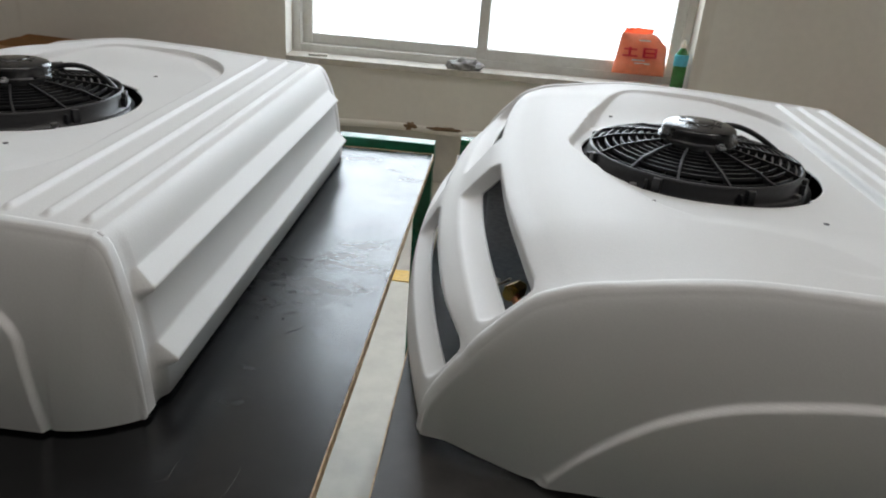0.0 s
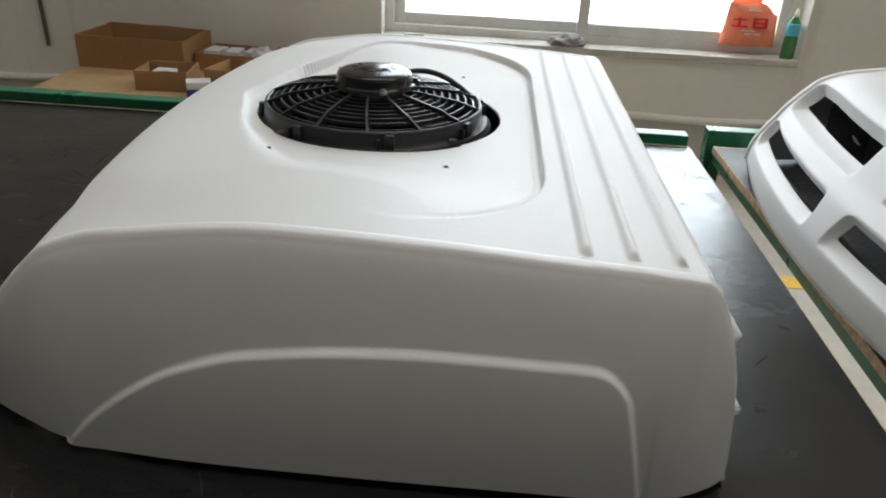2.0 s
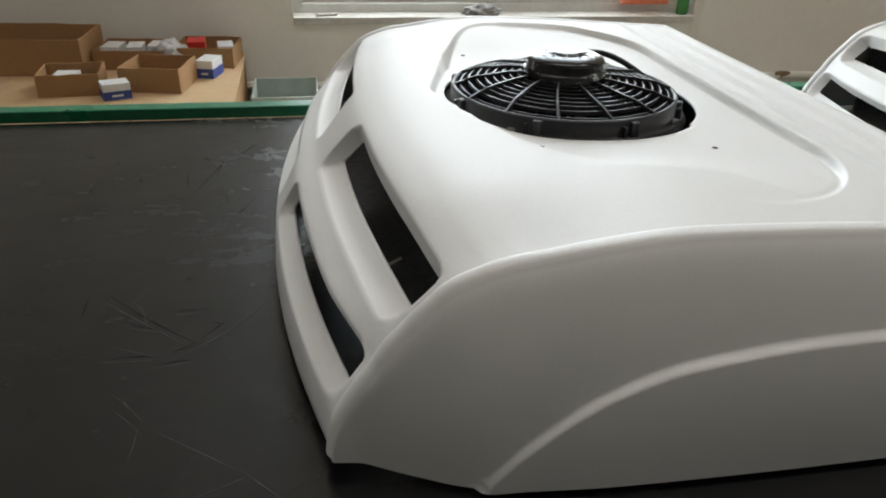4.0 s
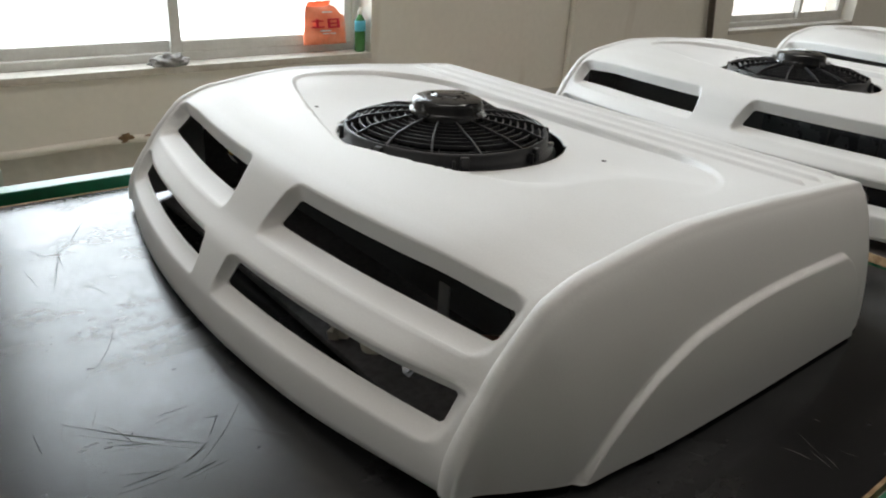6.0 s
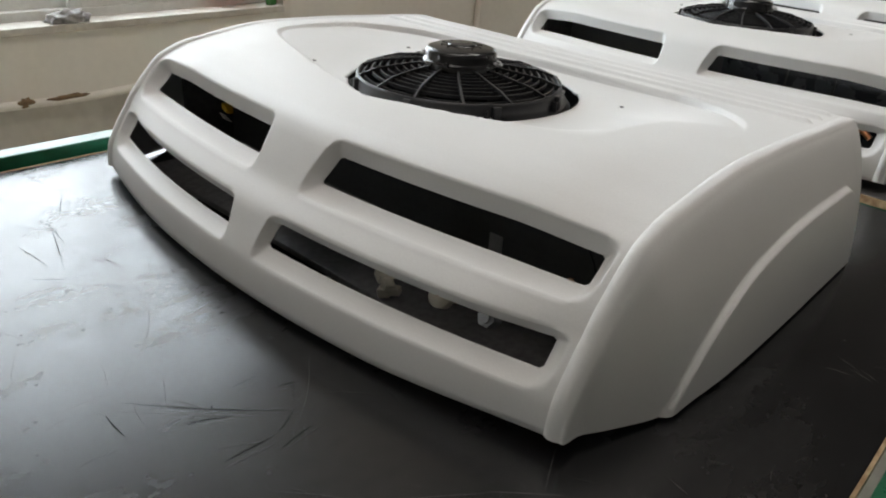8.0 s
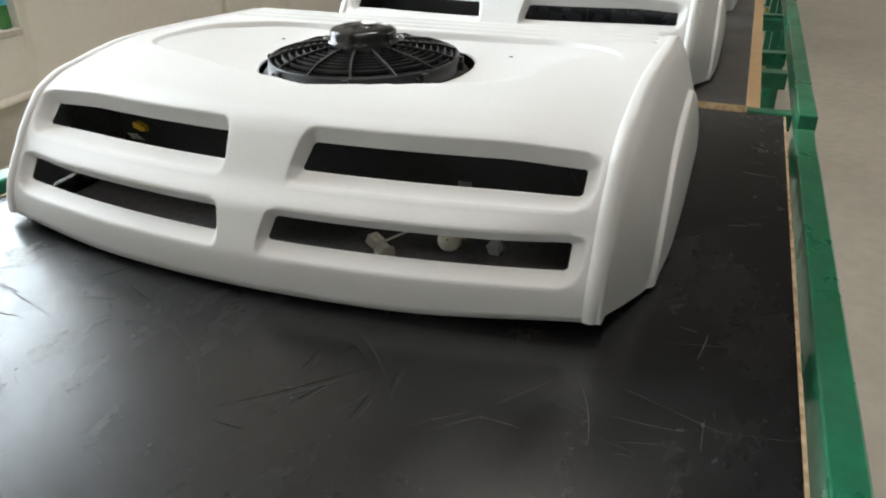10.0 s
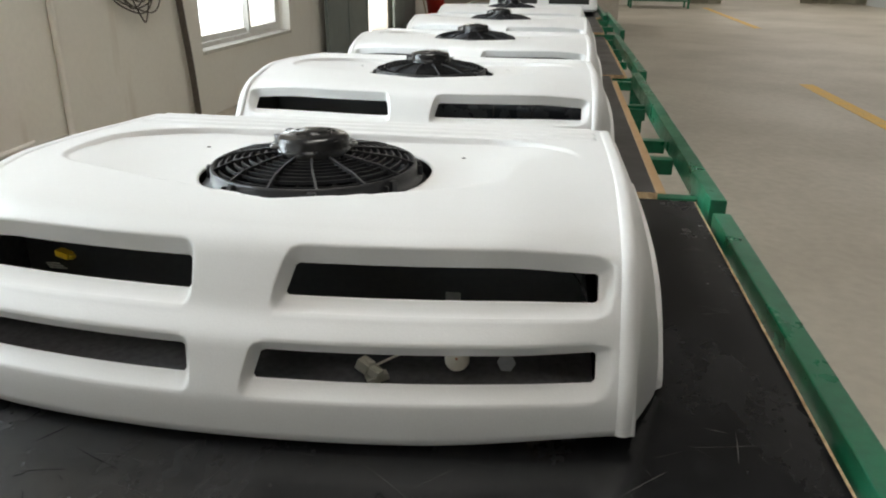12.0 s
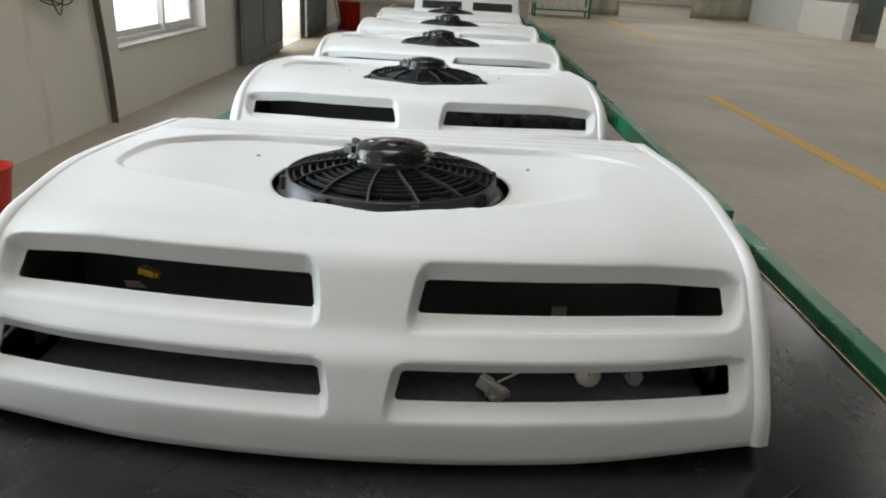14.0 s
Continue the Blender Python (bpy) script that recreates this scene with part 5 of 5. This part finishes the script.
for k in range(9):
    x, y = 11.1 + rnd.uniform(0, 1.2), 0.45 + 0.085 * k
    bm = box(-0.20, 0.20, -0.14, 0.14, 0, 0.012 + 0.05 * rnd.random(), 0.002)
    tagged(obj("paper_stack", bm, PAPER), "loose white papers and packing on the bench", "papers", group="papers on the bench").matrix_world = pose(x, y, 0.8005 + 0.06 * (k % 2), 0, 0, 40 * rnd.uniform(-1, 1))
for x, y, w, d, h in ((15.0, -0.02, 0.5, 0.52, 0.24), (16.7, -1.22, 0.5, 0.52, 0.48)):
    box3 = tagged(new("packing_carton"), "closed brown cardboard carton on the bench", "carton", group="cartons on the bench")
    part("carton_body", box(-w / 2, w / 2, -d / 2, d / 2, 0, h, 0.004), CARD, box3)
    part("tape", box(-w / 2 - 0.001, w / 2 + 0.001, -0.03, 0.03, h * 0.6, h + 0.001), CARD_LIGHT, box3, "pale packing tape")
    box3.matrix_world = pose(x, y, 0.8005, 0, 0, 8 * w)
for k in range(8):
    bm = box(-0.012, 0.012, -0.06, 0.06, 0, 1.5 + 0.35 * rnd.random(), 0.002)
    tagged(obj("timber_board", bm, PLY if k % 2 else CARD_LIGHT), "brown timber board leaning at the end of the bench", "board", group="leaning boards").matrix_world = pose(14.0 + 0.10 * k, 1.62 - 0.03 * k, 0.0, -3, rnd.uniform(-9, -2), 12 * k)

# green rack with white parts, and the pale end wall behind it
case = tagged(new("parts_rack"), "green steel rack with white parts on its shelves", "rack")
for a in ((23.6, 23.66, -2.48, -2.42), (23.6, 23.66, -4.18, -4.12), (24.4, 24.46, -2.48, -2.42), (24.4, 24.46, -4.18, -4.12)):
    part("post", box(*a, 0, 2.2, 0.004), GREEN, case)
for z in (0.20, 0.95, 1.75):
    part("rack_shelf", box(23.6, 24.46, -4.12, -2.48, z, z + 0.04, 0.003), GREEN, case)
for z in (0.2405, 0.9905):
    for k in range(11):
        y = -4.05 + 0.14 * k
        bm = box(-0.16, 0.16, -0.055, 0.055, 0, rnd.uniform(0.06, 0.34), 0.006)
        tagged(obj("white_part", bm, PAPER), "white moulded part lying on the rack", "part", group="parts on the rack").matrix_world = pose(23.95, y, z, 0, 0, rnd.uniform(-12, 12))
tagged(obj("wall_far", box(25.2, 25.45, -4.35, 2.65, 0, 6.55), PAINT), "pale cream wall at the end of the bay", "wall", kind="structure")


def hanging_sheet(x, y0, y1, h, seed, label):
    """A long plastic sheet let down from a wire, with folds."""
    bm = bmesh.new()
    ny, nz = 60, 14
    rows = []
    for k in range(nz + 1):
        z = h * k / nz
        row = []
        for i in range(ny + 1):
            y = y0 + (y1 - y0) * i / ny
            f = 0.10 * math.sin(9 * y + seed + 0.8 * math.sin(2.1 * y)) + 0.12 * noise.noise(Vector((y * 1.1, z * 0.8, seed)))
            row.append(bm.verts.new((x + f * (1.2 - 0.5 * z / h), y, max(0.003, z + 0.08 * noise.noise(Vector((y, 3, seed))) * (1 - z / h)))))
        rows.append(row)
    for a, b in zip(rows, rows[1:]):
        for i in range(ny):
            bm.faces.new((a[i], b[i], b[i + 1], a[i + 1]))
    bmesh.ops.solidify(bm, geom=bm.faces[:], thickness=0.01)
    tagged(obj("plastic_curtain", bm, CLOTH, True), label, "plastic curtain")


hanging_sheet(26.7, -5.7, -4.4, 4.2, 1.0, "pale dusty plastic curtain hanging to the floor")
hanging_sheet(28.3, -11.5, -8.7, 4.2, 4.0, "wide pale dusty plastic curtain hanging to the floor")
tagged(obj("curtain_wire", box(26.6, 28.5, -11.2, -4.35, 4.2, 4.23), SHADE), "dark wire frame that carries the curtains", "wire", kind="structure")
tagged(obj("low_wall", box(20.3, 23.1, -10.72, -10.45, 0, 0.95, 0.01), PAPER), "low white block wall under a dull window", "low wall")
tagged(obj("low_wall", box(13.6, 18.3, -10.60, -10.33, 0, 0.95, 0.01), PAPER), "low white block wall beside a dark opening", "low wall")
tagged(obj("partition_1", box(23.1, 27.6, -10.8, -10.6, 0, 3.2), PANEL), "pale blue-grey partition panels in line with the low wall", "partition", kind="structure")
# dark sheet whose colour stands in for the shade of the room behind
tagged(obj("partition_2", box(12.0, 24.4, -13.2, -13.0, 0, 3.2), DOORGREY), "dark grey sheet for the unlit room behind the low walls", "partition", kind="structure")
tagged(obj("window_5", box(20.35, 23.05, -10.62, -10.56, 0.955, 3.0), DOORGREY), "dull grey-green glazed screen over the low wall", "window", kind="structure")
for k in range(3):
    leaf = tagged(new("wooden_door"), "brown wooden door leaf in the far wall", "door", group="far doors")
    y = -12.0 + 0.98 * k
    part("door_panel", box(44.93, 44.99, y, y + 0.92, 0.01, 2.5, 0.004), CARD, leaf)
    part("handle", box(44.88, 44.93, y + 0.80, y + 0.84, 1.0, 1.15, 0.004), ALLOY, leaf)

# painted floor lines
for x0, y0, x1, y1, label in ((3.1, -3.235, 8.57, -3.235, "worn yellow line painted on the floor"), (16.7, -4.58, 24.3, -4.76, "faded yellow line painted on the floor")):
    ln, a = math.hypot(x1 - x0, y1 - y0), math.degrees(math.atan2(y1 - y0, x1 - x0))
    bm = box(0, ln, -0.075, 0.075, 0.0, 0.004)
    tagged(obj("floor_line", bm, YELLOW), label, "floor marking", kind="structure").matrix_world = pose(x0, y0, 0, 0, 0, a)

# the far hall is enlarged by 1.06 about the camera's late standpoint
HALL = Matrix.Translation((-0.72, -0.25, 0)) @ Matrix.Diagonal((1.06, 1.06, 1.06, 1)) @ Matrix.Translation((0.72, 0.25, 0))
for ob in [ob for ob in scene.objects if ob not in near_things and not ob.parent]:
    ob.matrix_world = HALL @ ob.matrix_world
tagged(obj("floor_line", box(-3.0, 9.0, 1.59, 1.69, 0.0, 0.004), YELLOW), "yellow line painted on the floor behind the tables", "floor marking", kind="structure")
